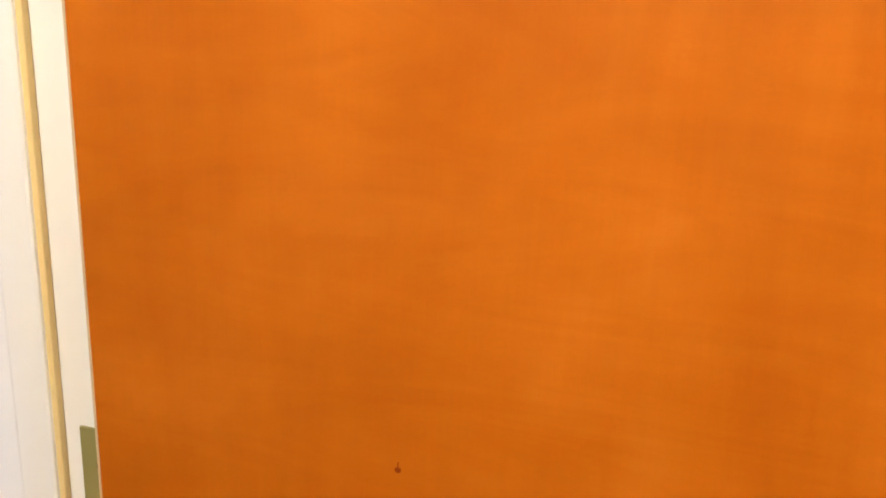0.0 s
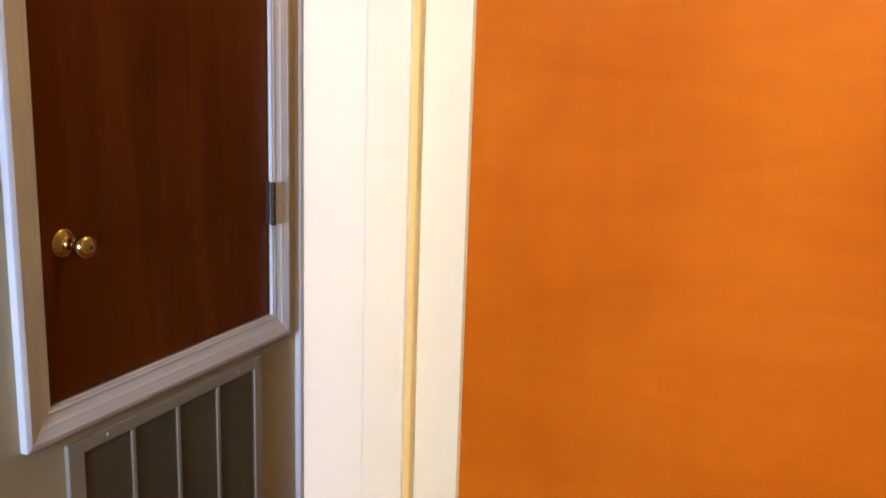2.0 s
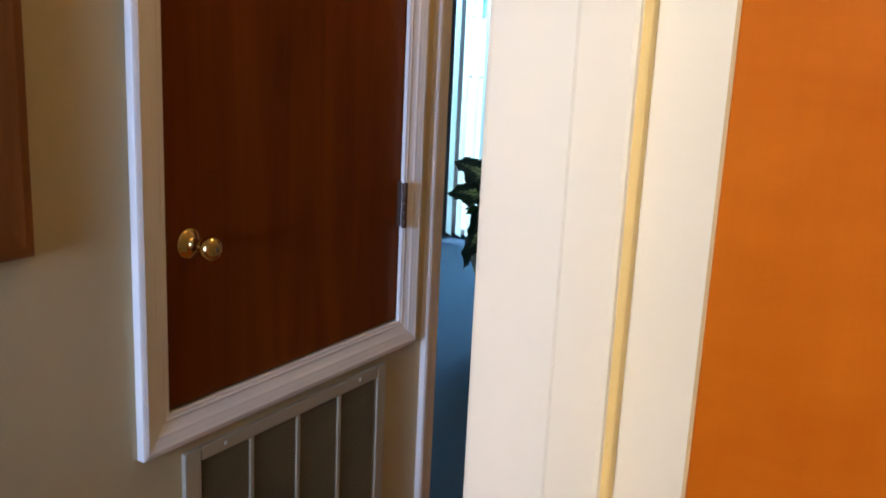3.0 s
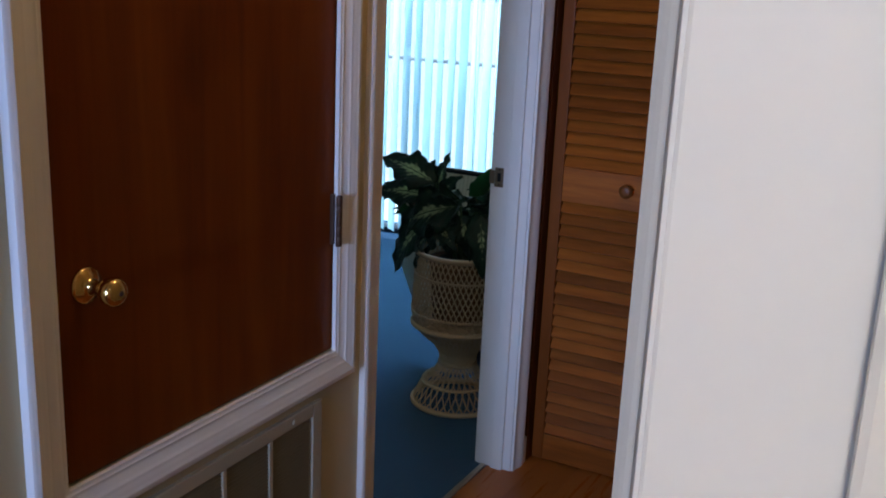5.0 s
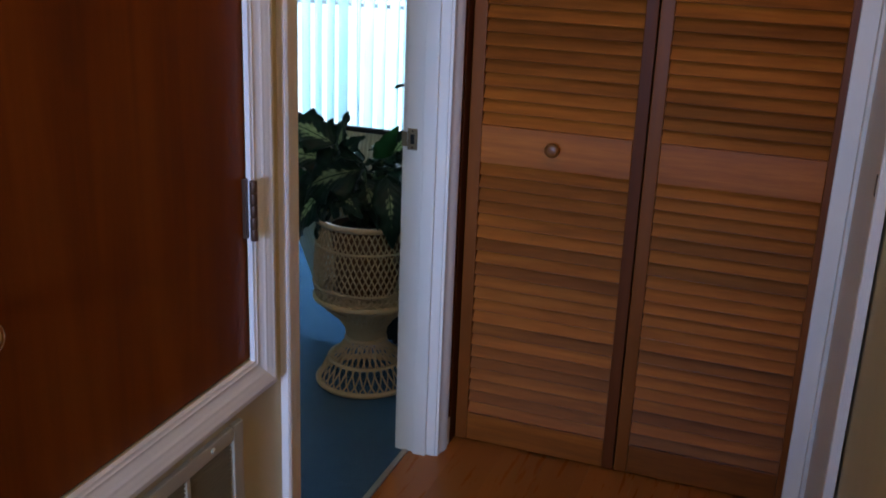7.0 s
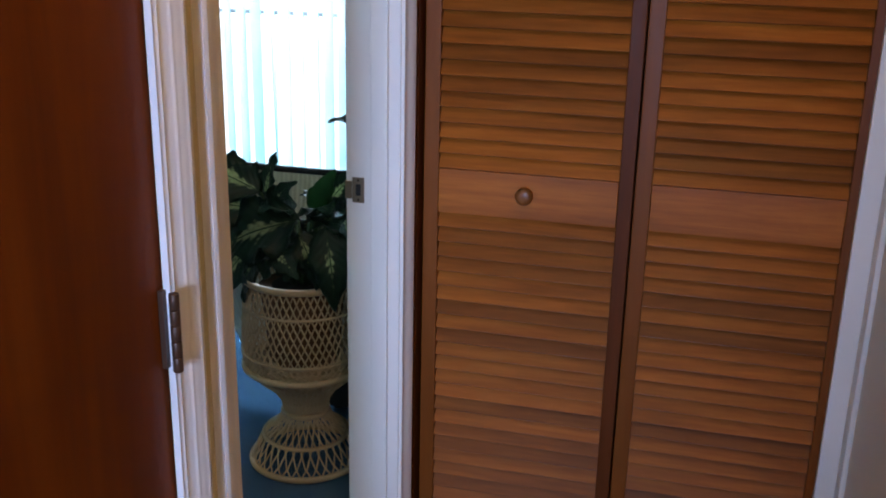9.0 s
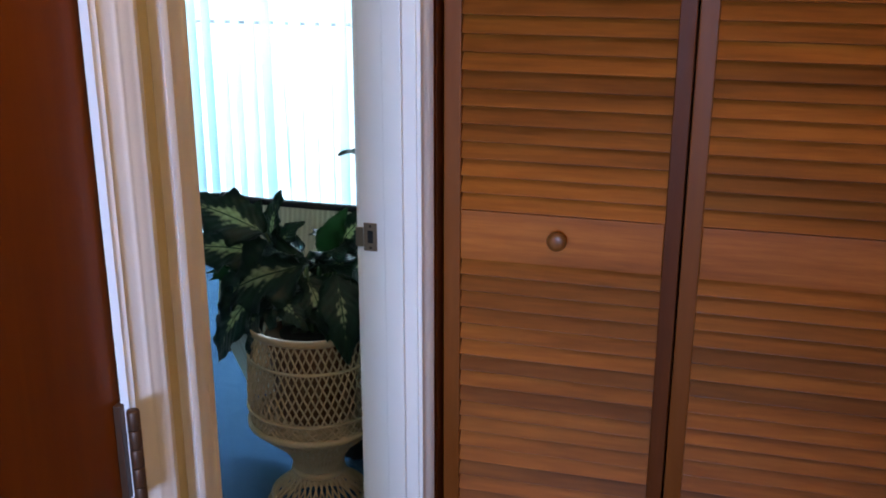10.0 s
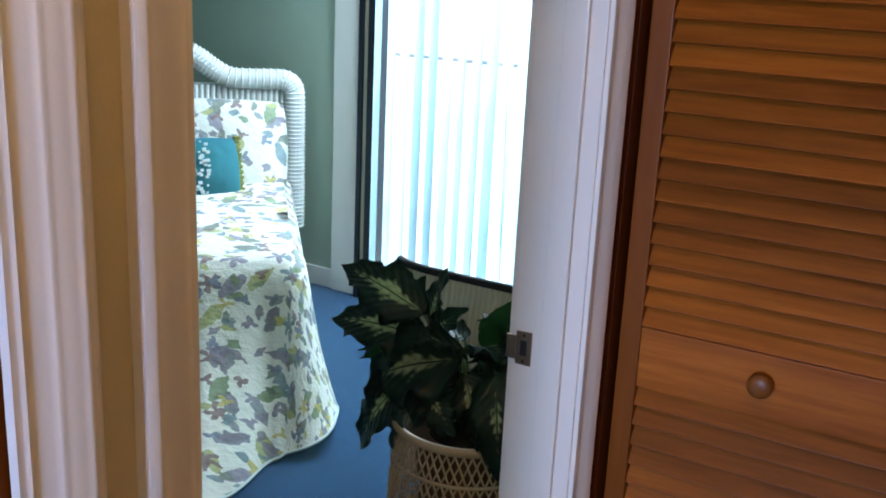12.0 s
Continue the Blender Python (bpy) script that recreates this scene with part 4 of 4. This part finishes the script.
leaf((-0.330, 3.80, 0.740), (-0.262, 3.79, 0.866), 0.066, 0.04, (0.2, -0.9, 0.2), M_LEAFG)
leaf((-0.300, 3.83, 0.750), (-0.200, 3.80, 0.870), 0.090, 0.10, (0.2, -0.8, 0.4))
leaf((-0.440, 3.77, 0.660), (-0.500, 3.74, 0.500), 0.100, 0.15, (-0.5, -0.7, 0.2), jag=0.12)
leaf((-0.360, 3.77, 0.690), (-0.300, 3.75, 0.555), 0.100, 0.15, (0.5, -0.6, 0.3), jag=0.08)
leaf((-0.20, 4.0, 0.935), (-0.345, 3.956, 0.948), 0.055, 0.12, (0.1, -0.5, 0.85), M_LEAF)
leaf((-0.580, 3.79, 0.655), (-0.597, 3.785, 0.716), 0.052, 0.05, (0.3, -0.9, 0.2), M_LEAFG, False, jag=0.3)
part("tendril", tube([(-0.47, 3.79, 0.66), (-0.54, 3.79, 0.645), (-0.580, 3.79, 0.655)], 0.0018, None, 5), M_STEM, plant)
# the dark mass behind and on the far side
for k in range(20):
    a = 2 * math.pi * k / 20 + rl.uniform(-0.15, 0.15)
    inner = 0.05 + 0.03 * rl.random()
    reach = rl.uniform(0.15, 0.23)
    zb = rl.uniform(0.60, 0.74)
    dz = rl.uniform(-0.17, 0.05)
    bx, by = SX + 0.03 + inner * math.cos(a), SY + inner * math.sin(a)
    tx, ty = SX + 0.03 + reach * math.cos(a), SY + reach * math.sin(a)
    if tx < SX - 0.15 or tx > -0.13:
        continue
    leaf((bx, by, zb), (tx, ty, zb + dz), rl.uniform(0.085, 0.125), rl.uniform(0.1, 0.22), (0.5 * math.cos(a), 0.5 * math.sin(a) - 0.2, 0.8), jag=0.08)

# ---- low ribbed chair behind the plant ----
chair = thing("low_chair", (-0.40, 4.35, 0.0), "low chair in ribbed tan upholstery with dark piping", "chair")
bm = bmesh.new()
segs = []
for i in range(15):
    f = i / 7 - 1
    segs.append((-0.445 + 0.315 * f, 4.10 + 0.012 * f * f + 0.03 * f ** 8))
outer, inner_ = [], []
for i, (x, y) in enumerate(segs):
    n = Vector((0.25 * (x + 0.445), -1, 0)).normalized()
    outer.append([bm.verts.new((x, y - 0.22 * (0.757 - z), z)) for z in (0.42, 0.5, 0.73, 0.757)])
    inner_.append([bm.verts.new(Vector((x, y, z)) - n * 0.08) for z in (0.15, 0.4, 0.71, 0.735)])
for a, b in zip(range(14), range(1, 15)):
    for k in range(3):
        bm.faces.new((outer[a][k], outer[b][k], outer[b][k + 1], outer[a][k + 1]))
        bm.faces.new((inner_[b][k], inner_[a][k], inner_[a][k + 1], inner_[b][k + 1]))
    bm.faces.new((outer[a][3], outer[b][3], inner_[b][3], inner_[a][3]))
    bm.faces.new((outer[b][0], outer[a][0], inner_[a][0], inner_[b][0]))
for e in (0, 14):
    bm.faces.new(outer[e] + list(reversed(inner_[e])))
bmesh.ops.recalc_face_normals(bm, faces=bm.faces)
part("backrest", bm, M_UPHOL, chair, smooth=False)
part("piping", tube([(x, y + 0.008, 0.762) for x, y in segs], 0.011, None, 8), M_BLACK, chair, "dark piping along the top edge", True)
part("seat", box(-0.44, -0.15, 4.14, 4.66, 0.1505, 0.418, 0.03), M_UPHOL, chair)
# plain black block between the seat and the legs
part("seat_base", box(-0.435, -0.145, 4.10, 4.62, 0.0305, 0.1495, 0.01), M_BLACK, chair, "black block under the seat")
for lx in (-0.40, -0.18):
    for ly in (4.16, 4.58):
        part("leg", lathe([(0.014, 0), (0.018, 0.03)], (lx, ly, 0.001), "z", 12), M_BLACK, chair)

# ---- the bed, set aslant in the corner ----
HEAD = Vector((-0.66, 0.75, 0)).normalized()
RIGHT = Vector((0.75, 0.66, 0)).normalized()
FOOT_R = Vector((-1.30, 4.50, 0))
BED_L, BED_W = 1.45, 1.0
CENTRE = FOOT_R - RIGHT * (BED_W / 2) + HEAD * (BED_L / 2)
BM4 = Matrix(((RIGHT.x, HEAD.x, 0, CENTRE.x), (RIGHT.y, HEAD.y, 0, CENTRE.y), (0, 0, 1, 0), (0, 0, 0, 1)))
bed = thing("bed", CENTRE, "single bed with a white wicker headboard", "bed")
part("mattress", box(-BED_W / 2 + 0.03, BED_W / 2 - 0.03, -BED_L / 2 + 0.04, BED_L / 2, 0.2, 0.50, 0.04, BM4), M_SHEET, bed)
part("bed_base", box(-BED_W / 2 + 0.05, BED_W / 2 - 0.05, -BED_L / 2 + 0.06, BED_L / 2 - 0.01, 0.04, 0.198, 0.01, BM4), M_BLACK, bed)
for sx in (-0.4, 0.4):
    for sy in (-0.6, 0.6):
        part("leg", lathe([(0.022, 0.0), (0.026, 0.04)], BM4 @ Vector((sx, sy, 0.0)), "z", 12), M_BLACK, bed)


def bed_cover():
    bm = bmesh.new()
    uvl = bm.loops.layers.uv.new("UVMap")
    w, l, rc = BED_W / 2, BED_L / 2, 0.09
    outline = []
    n_side = 46
    corners = [(w - rc, -l + rc, -90), (w - rc, l - rc, 0), (-w + rc, l - rc, 90), (-w + rc, -l + rc, 180)]
    for ci, (cx, cy, a0) in enumerate(corners):
        for k in range(13):
            a = radians(a0 + 90 * k / 12)
            outline.append((cx + rc * math.cos(a), cy + rc * math.sin(a), math.cos(a), math.sin(a), ci, k / 12))
        nx = corners[(ci + 1) % 4]
        a = radians(a0 + 90)
        p0 = (cx + rc * math.cos(a), cy + rc * math.sin(a))
        p1 = (nx[0] + rc * math.cos(a), nx[1] + rc * math.sin(a))
        for k in range(1, n_side):
            f = k / n_side
            outline.append((p0[0] + (p1[0] - p0[0]) * f, p0[1] + (p1[1] - p0[1]) * f, math.cos(a), math.sin(a), -1, 0))
    n = len(outline)
    rings = []
    length = [0.0]
    for i in range(1, n):
        length.append(length[-1] + math.hypot(outline[i][0] - outline[i - 1][0], outline[i][1] - outline[i - 1][1]))
    for f in (0.04, 0.25, 0.5, 0.75, 0.9):
        ring_ = []
        for x, y, nx, ny, c, k in outline:
            h = 0.565 + 0.012 * noise.noise(Vector((x * f * 4, y * f * 4, 1.3)))
            ring_.append((x * f, y * f, h))
        rings.append(ring_)
    drops = [0.0, 0.012, 0.04, 0.09, 0.15, 0.22, 0.29, 0.36, 0.43, 0.50, 0.545]
    for d in drops:
        ring_ = []
        for i, (x, y, nx, ny, c, k) in enumerate(outline):
            s = length[i]
            g = d / 0.545
            fold = math.sin(s * 27 + 1.5 * math.sin(s * 5)) * 0.6 + math.sin(s * 49 + 1) * 0.4
            corner = math.sin(math.pi * k) if c >= 0 else 0.0
            foot = max(0.0, -ny)
            flare = 0.085 * max(0.0, nx) * math.exp(-((y + l - 0.10) / 0.10) ** 2)
            drag = 0.62 * min(1.0, max(0.0, (w - x)) / 0.26)
            outw = -0.055 + min(d, 0.045) * 0.9 + (0.015 + 0.02 * foot) * g + 0.05 * fold * g ** 1.1 + 0.055 * corner * g ** 1.3 + flare * g ** 1.3 + foot * drag * 0.66 * g ** 1.6
            ring_.append((x + nx * outw, y + ny * outw, 0.56 - d + (0.012 * fold if g > 0.98 else 0) + (0.03 * corner + 0.5 * flare) * g ** 3))
        rings.append(ring_)
    vr = [[bm.verts.new(BM4 @ Vector(p)) for p in r] for r in rings]
    hem = [BM4 @ Vector(p) for p in rings[-1]]
    cum = [0.0]
    for a, b in zip(rings, rings[1:]):
        cum.append(cum[-1] + math.dist(a[20], b[20]))
    for j in range(len(vr) - 1):
        for i in range(n):
            q = (vr[j][i], vr[j][(i + 1) % n], vr[j + 1][(i + 1) % n], vr[j + 1][i])
            face = bm.faces.new(q)
            idx = ((j, i), (j, (i + 1) % n), (j + 1, (i + 1) % n), (j + 1, i))
            for lp, (jj, ii) in zip(face.loops, idx):
                x, y, z = rings[jj][ii]
                if jj > 4:
                    o = outline[ii]
                    down = drops[jj - 5]
                    lp[uvl].uv = (x + o[2] * down, y + o[3] * down)
                else:
                    lp[uvl].uv = (x, y)
    bm.faces.new(vr[0])
    bmesh.ops.recalc_face_normals(bm, faces=bm.faces)
    return bm, hem


cover_bm, hem_line = bed_cover()
cover = tagged(part("bedspread", cover_bm, M_FLORAL, None, "white quilted bedspread printed with colourful leaves and flowers", True), "", "bedspread")

part("hem_binding", tube(hem_line, 0.005, None, 6, True), M_SHEET, cover, "pale narrow hem binding", True)


def pillow(w, h, d, m, puff=2.6):
    bm = bmesh.new()
    uvl = bm.loops.layers.uv.new("UVMap")
    n = 18
    for s in (1, -1):
        g = []
        for j in range(n + 1):
            row = []
            for i in range(n + 1):
                u, v = 2 * i / n - 1, 2 * j / n - 1
                t = max(0.0, (1 - abs(u) ** puff) * (1 - abs(v) ** puff)) ** 0.5
                pin = 1 - 0.06 * (u * v) ** 2
                wr = 0.006 * noise.noise(Vector((u * 4, v * 4, s * 3.0)))
                row.append((bm.verts.new(m @ Vector((u * w / 2 * pin, s * (t * d / 2 + wr * t), v * h / 2 * pin))), (u * w / 2, v * h / 2)))
            g.append(row)
        for a, b in zip(g, g[1:]):
            for i in range(n):
                q = (a[i], a[i + 1], b[i + 1], b[i])
                q = q if s > 0 else tuple(reversed(q))
                face = bm.faces.new([k[0] for k in q])
                for lp, k in zip(face.loops, q):
                    lp[uvl].uv = k[1]
    bmesh.ops.remove_doubles(bm, verts=bm.verts, dist=0.0004)
    bmesh.ops.recalc_face_normals(bm, faces=bm.faces)
    return bm


def on_bed(x, y, z, rx=0, rz=0):
    return BM4 @ pose(x, y, z, rx, 0, rz)


p1 = thing("pillow", BM4 @ Vector((0.2, 0.60, 0.57)), "plump pillow in the same floral cotton as the bedspread", "pillow")
part("pillow_case", pillow(0.60, 0.44, 0.17, on_bed(0.17, 0.56, 0.685, -24)), M_FLORAL, p1, smooth=True)
CUSHION = on_bed(0.15, 0.34, 0.64, -25, 12)
c1 = thing("cushion", BM4 @ Vector((0.06, 0.42, 0.57)), "teal square cushion with mustard ruffle and white lace sides", "cushion")
part("cushion_cover", pillow(0.25, 0.27, 0.16, CUSHION), M_TEAL, c1, smooth=True)
bm = bmesh.new()
for s in range(44):
    f = s / 43 - 0.5
    add_box(bm, 0.108, 0.130 + 0.005 * math.sin(s * 1.7), -0.02 + 0.008 * math.sin(s * 2.2), 0.02 + 0.008 * math.sin(s * 2.2), f * 0.27 - 0.0034, f * 0.27 + 0.0034, 0.002, CUSHION)
part("ruffle", bm, M_YELLOW, c1, "mustard ruffled side")
bm = bmesh.new()
for s in range(22):
    f = s / 21 - 0.5
    add_box(bm, -0.185 - 0.012 * math.sin(s * 1.9), -0.085, -0.075 + 0.012 * math.sin(s * 2.2), -0.057 + 0.012 * math.sin(s * 2.2), f * 0.28 - 0.0066, f * 0.28 + 0.0066, 0.002, CUSHION)
part("lace_edge", bm, M_SHEET, c1, "white gathered lace side")

bm = bmesh.new()
rc_ = random.Random(21)
for s in range(46):
    lx, lz = rc_.uniform(-0.085, -0.012), rc_.uniform(-0.115, 0.115)
    puff = max(0.0, (1 - abs(lx / 0.125) ** 2.6) * (1 - abs(lz / 0.135) ** 2.6)) ** 0.5 * 0.08
    k = rc_.uniform(0.004, 0.009)
    add_box(bm, lx - k, lx + k, -puff - 0.005, -puff + 0.001, lz - k * 0.8, lz + k * 0.8, 0.0015, CUSHION)
part("lace_trim", bm, M_SHEET, c1, "white lace flowers on the cover")

# headboard: a rolled border round a ribbed panel
head = part("headboard", box(-BED_W / 2 - 0.0, BED_W / 2 - 0.06, BED_L / 2 + 0.03, BED_L / 2 + 0.045, 0.3, 0.94, 0.004, BM4), M_WICKERW, bed, "white painted wicker headboard")


def crest(x):
    """Height of the headboard's top edge across the bed."""
    a = abs(x)
    if a > 0.26:
        return 1.02 - max(0.0, (a - 0.46)) ** 2 * 6
    return 1.02 + 0.12 * (0.5 + 0.5 * math.cos(math.pi * a / 0.26))


border = bmesh.new()
pts = []
hw = BED_W / 2 + 0.05
for k in range(12):
    pts.append((hw - 0.045, 0.30 + 0.052 * k))
for k in range(1, 7):
    a = radians(90 * k / 6)
    pts.append((hw - 0.105 + 0.06 * math.cos(a), 0.90 + 0.06 * math.sin(a)))
for k in range(1, 30):
    x = (hw - 0.105) * (1 - k / 15)
    pts.append((x, crest(x) - 0.06))
for x, z in list(reversed(pts[:18])):
    pts.append((-x, z))
tube([BM4 @ Vector((x, BED_L / 2 + 0.035, z)) for x, z in pts], 0.045, border, 10)
bmesh.ops.recalc_face_normals(border, faces=border.faces)
part("border_roll", border, M_WICKERW, head, smooth=True)
wraps = bmesh.new()
for (x0, z0), (x1, z1) in zip(pts, pts[1:]):
    n = max(1, int(math.hypot(x1 - x0, z1 - z0) / 0.017))
    for i in range(n):
        f = (i + 0.5) / n
        c = Vector((x0 + (x1 - x0) * f, BED_L / 2 + 0.035, z0 + (z1 - z0) * f))
        d = Vector((x1 - x0, 0, z1 - z0)).normalized()
        s = Vector((d.z, 0, -d.x))
        tube([BM4 @ (c + (s * math.cos(t) + Vector((0, -1, 0)) * math.sin(t)) * 0.046) for t in [math.pi * q / 8 for q in range(9)]], 0.0045, wraps, 4)
tagged(part("border_wrap", wraps, M_WICKERW, head, "close wicker wrapping"), kind="stuff")
RIB = mesh("rib", tube([(0, 0, 0.30), (0, 0, 0.93)], 0.0075, None, 6), M_WICKERW, True)
for k in range(38):
    x = -0.45 + k * 0.90 / 37
    r = part("rib", RIB, M_WICKERW, head)
    r.location = BM4 @ Vector((x, BED_L / 2 + 0.024, 0))
for sx in (-0.45, 0.45):
    part("headboard_post", lathe([(0.02, 0.001), (0.02, 0.32)], BM4 @ Vector((sx, BED_L / 2 + 0.037, 0)), "z", 12), M_WICKERW, bed)

# ---- ceiling lamps that light the two spaces ----
for nm, x, y in (("ceiling_lamp", 1.27, 0.11), ("ceiling_lamp", 0.46, 2.25)):
    lp = thing(nm, (x, y, CEIL), "round brass mount of a ceiling lamp", "ceiling lamp", "ceiling lamps")
    part("mount", lathe([(0.07, CEIL - 0.03), (0.07, CEIL - 0.0005)], (x, y, 0), "z", 24), M_BRASS, lp)

# ---- hall floor boards ----
floor = bpy.data.objects["floor"]
BW = 0.124
BOARD = {}
rb = random.Random(3)
x, row = -0.0765, 0
while x < 1.0:
    w = min(BW, 1.012 - x)
    y = -0.9 - 0.4 * (row % 3)
    while y < 3.66:
        ln = rb.choice((1.0, 1.2, 1.4))
        a, b = max(y, -0.9), min(y + ln, 3.68)
        if b - a > 0.05:
            key = (round(b - a, 3), round(w, 3))
            if key not in BOARD:
                BOARD[key] = mesh("board", box(-w / 2 + 0.0001, w / 2 - 0.0001, -(b - a) / 2 + 0.0003, (b - a) / 2 - 0.0003, -0.0115, 0.0, 0.0004), M_FLOORW)
            o = part("board", BOARD[key], M_FLOORW, floor)
            o.location = (x + w / 2, (a + b) / 2, 0)
        y += ln
    x += BW
    row += 1
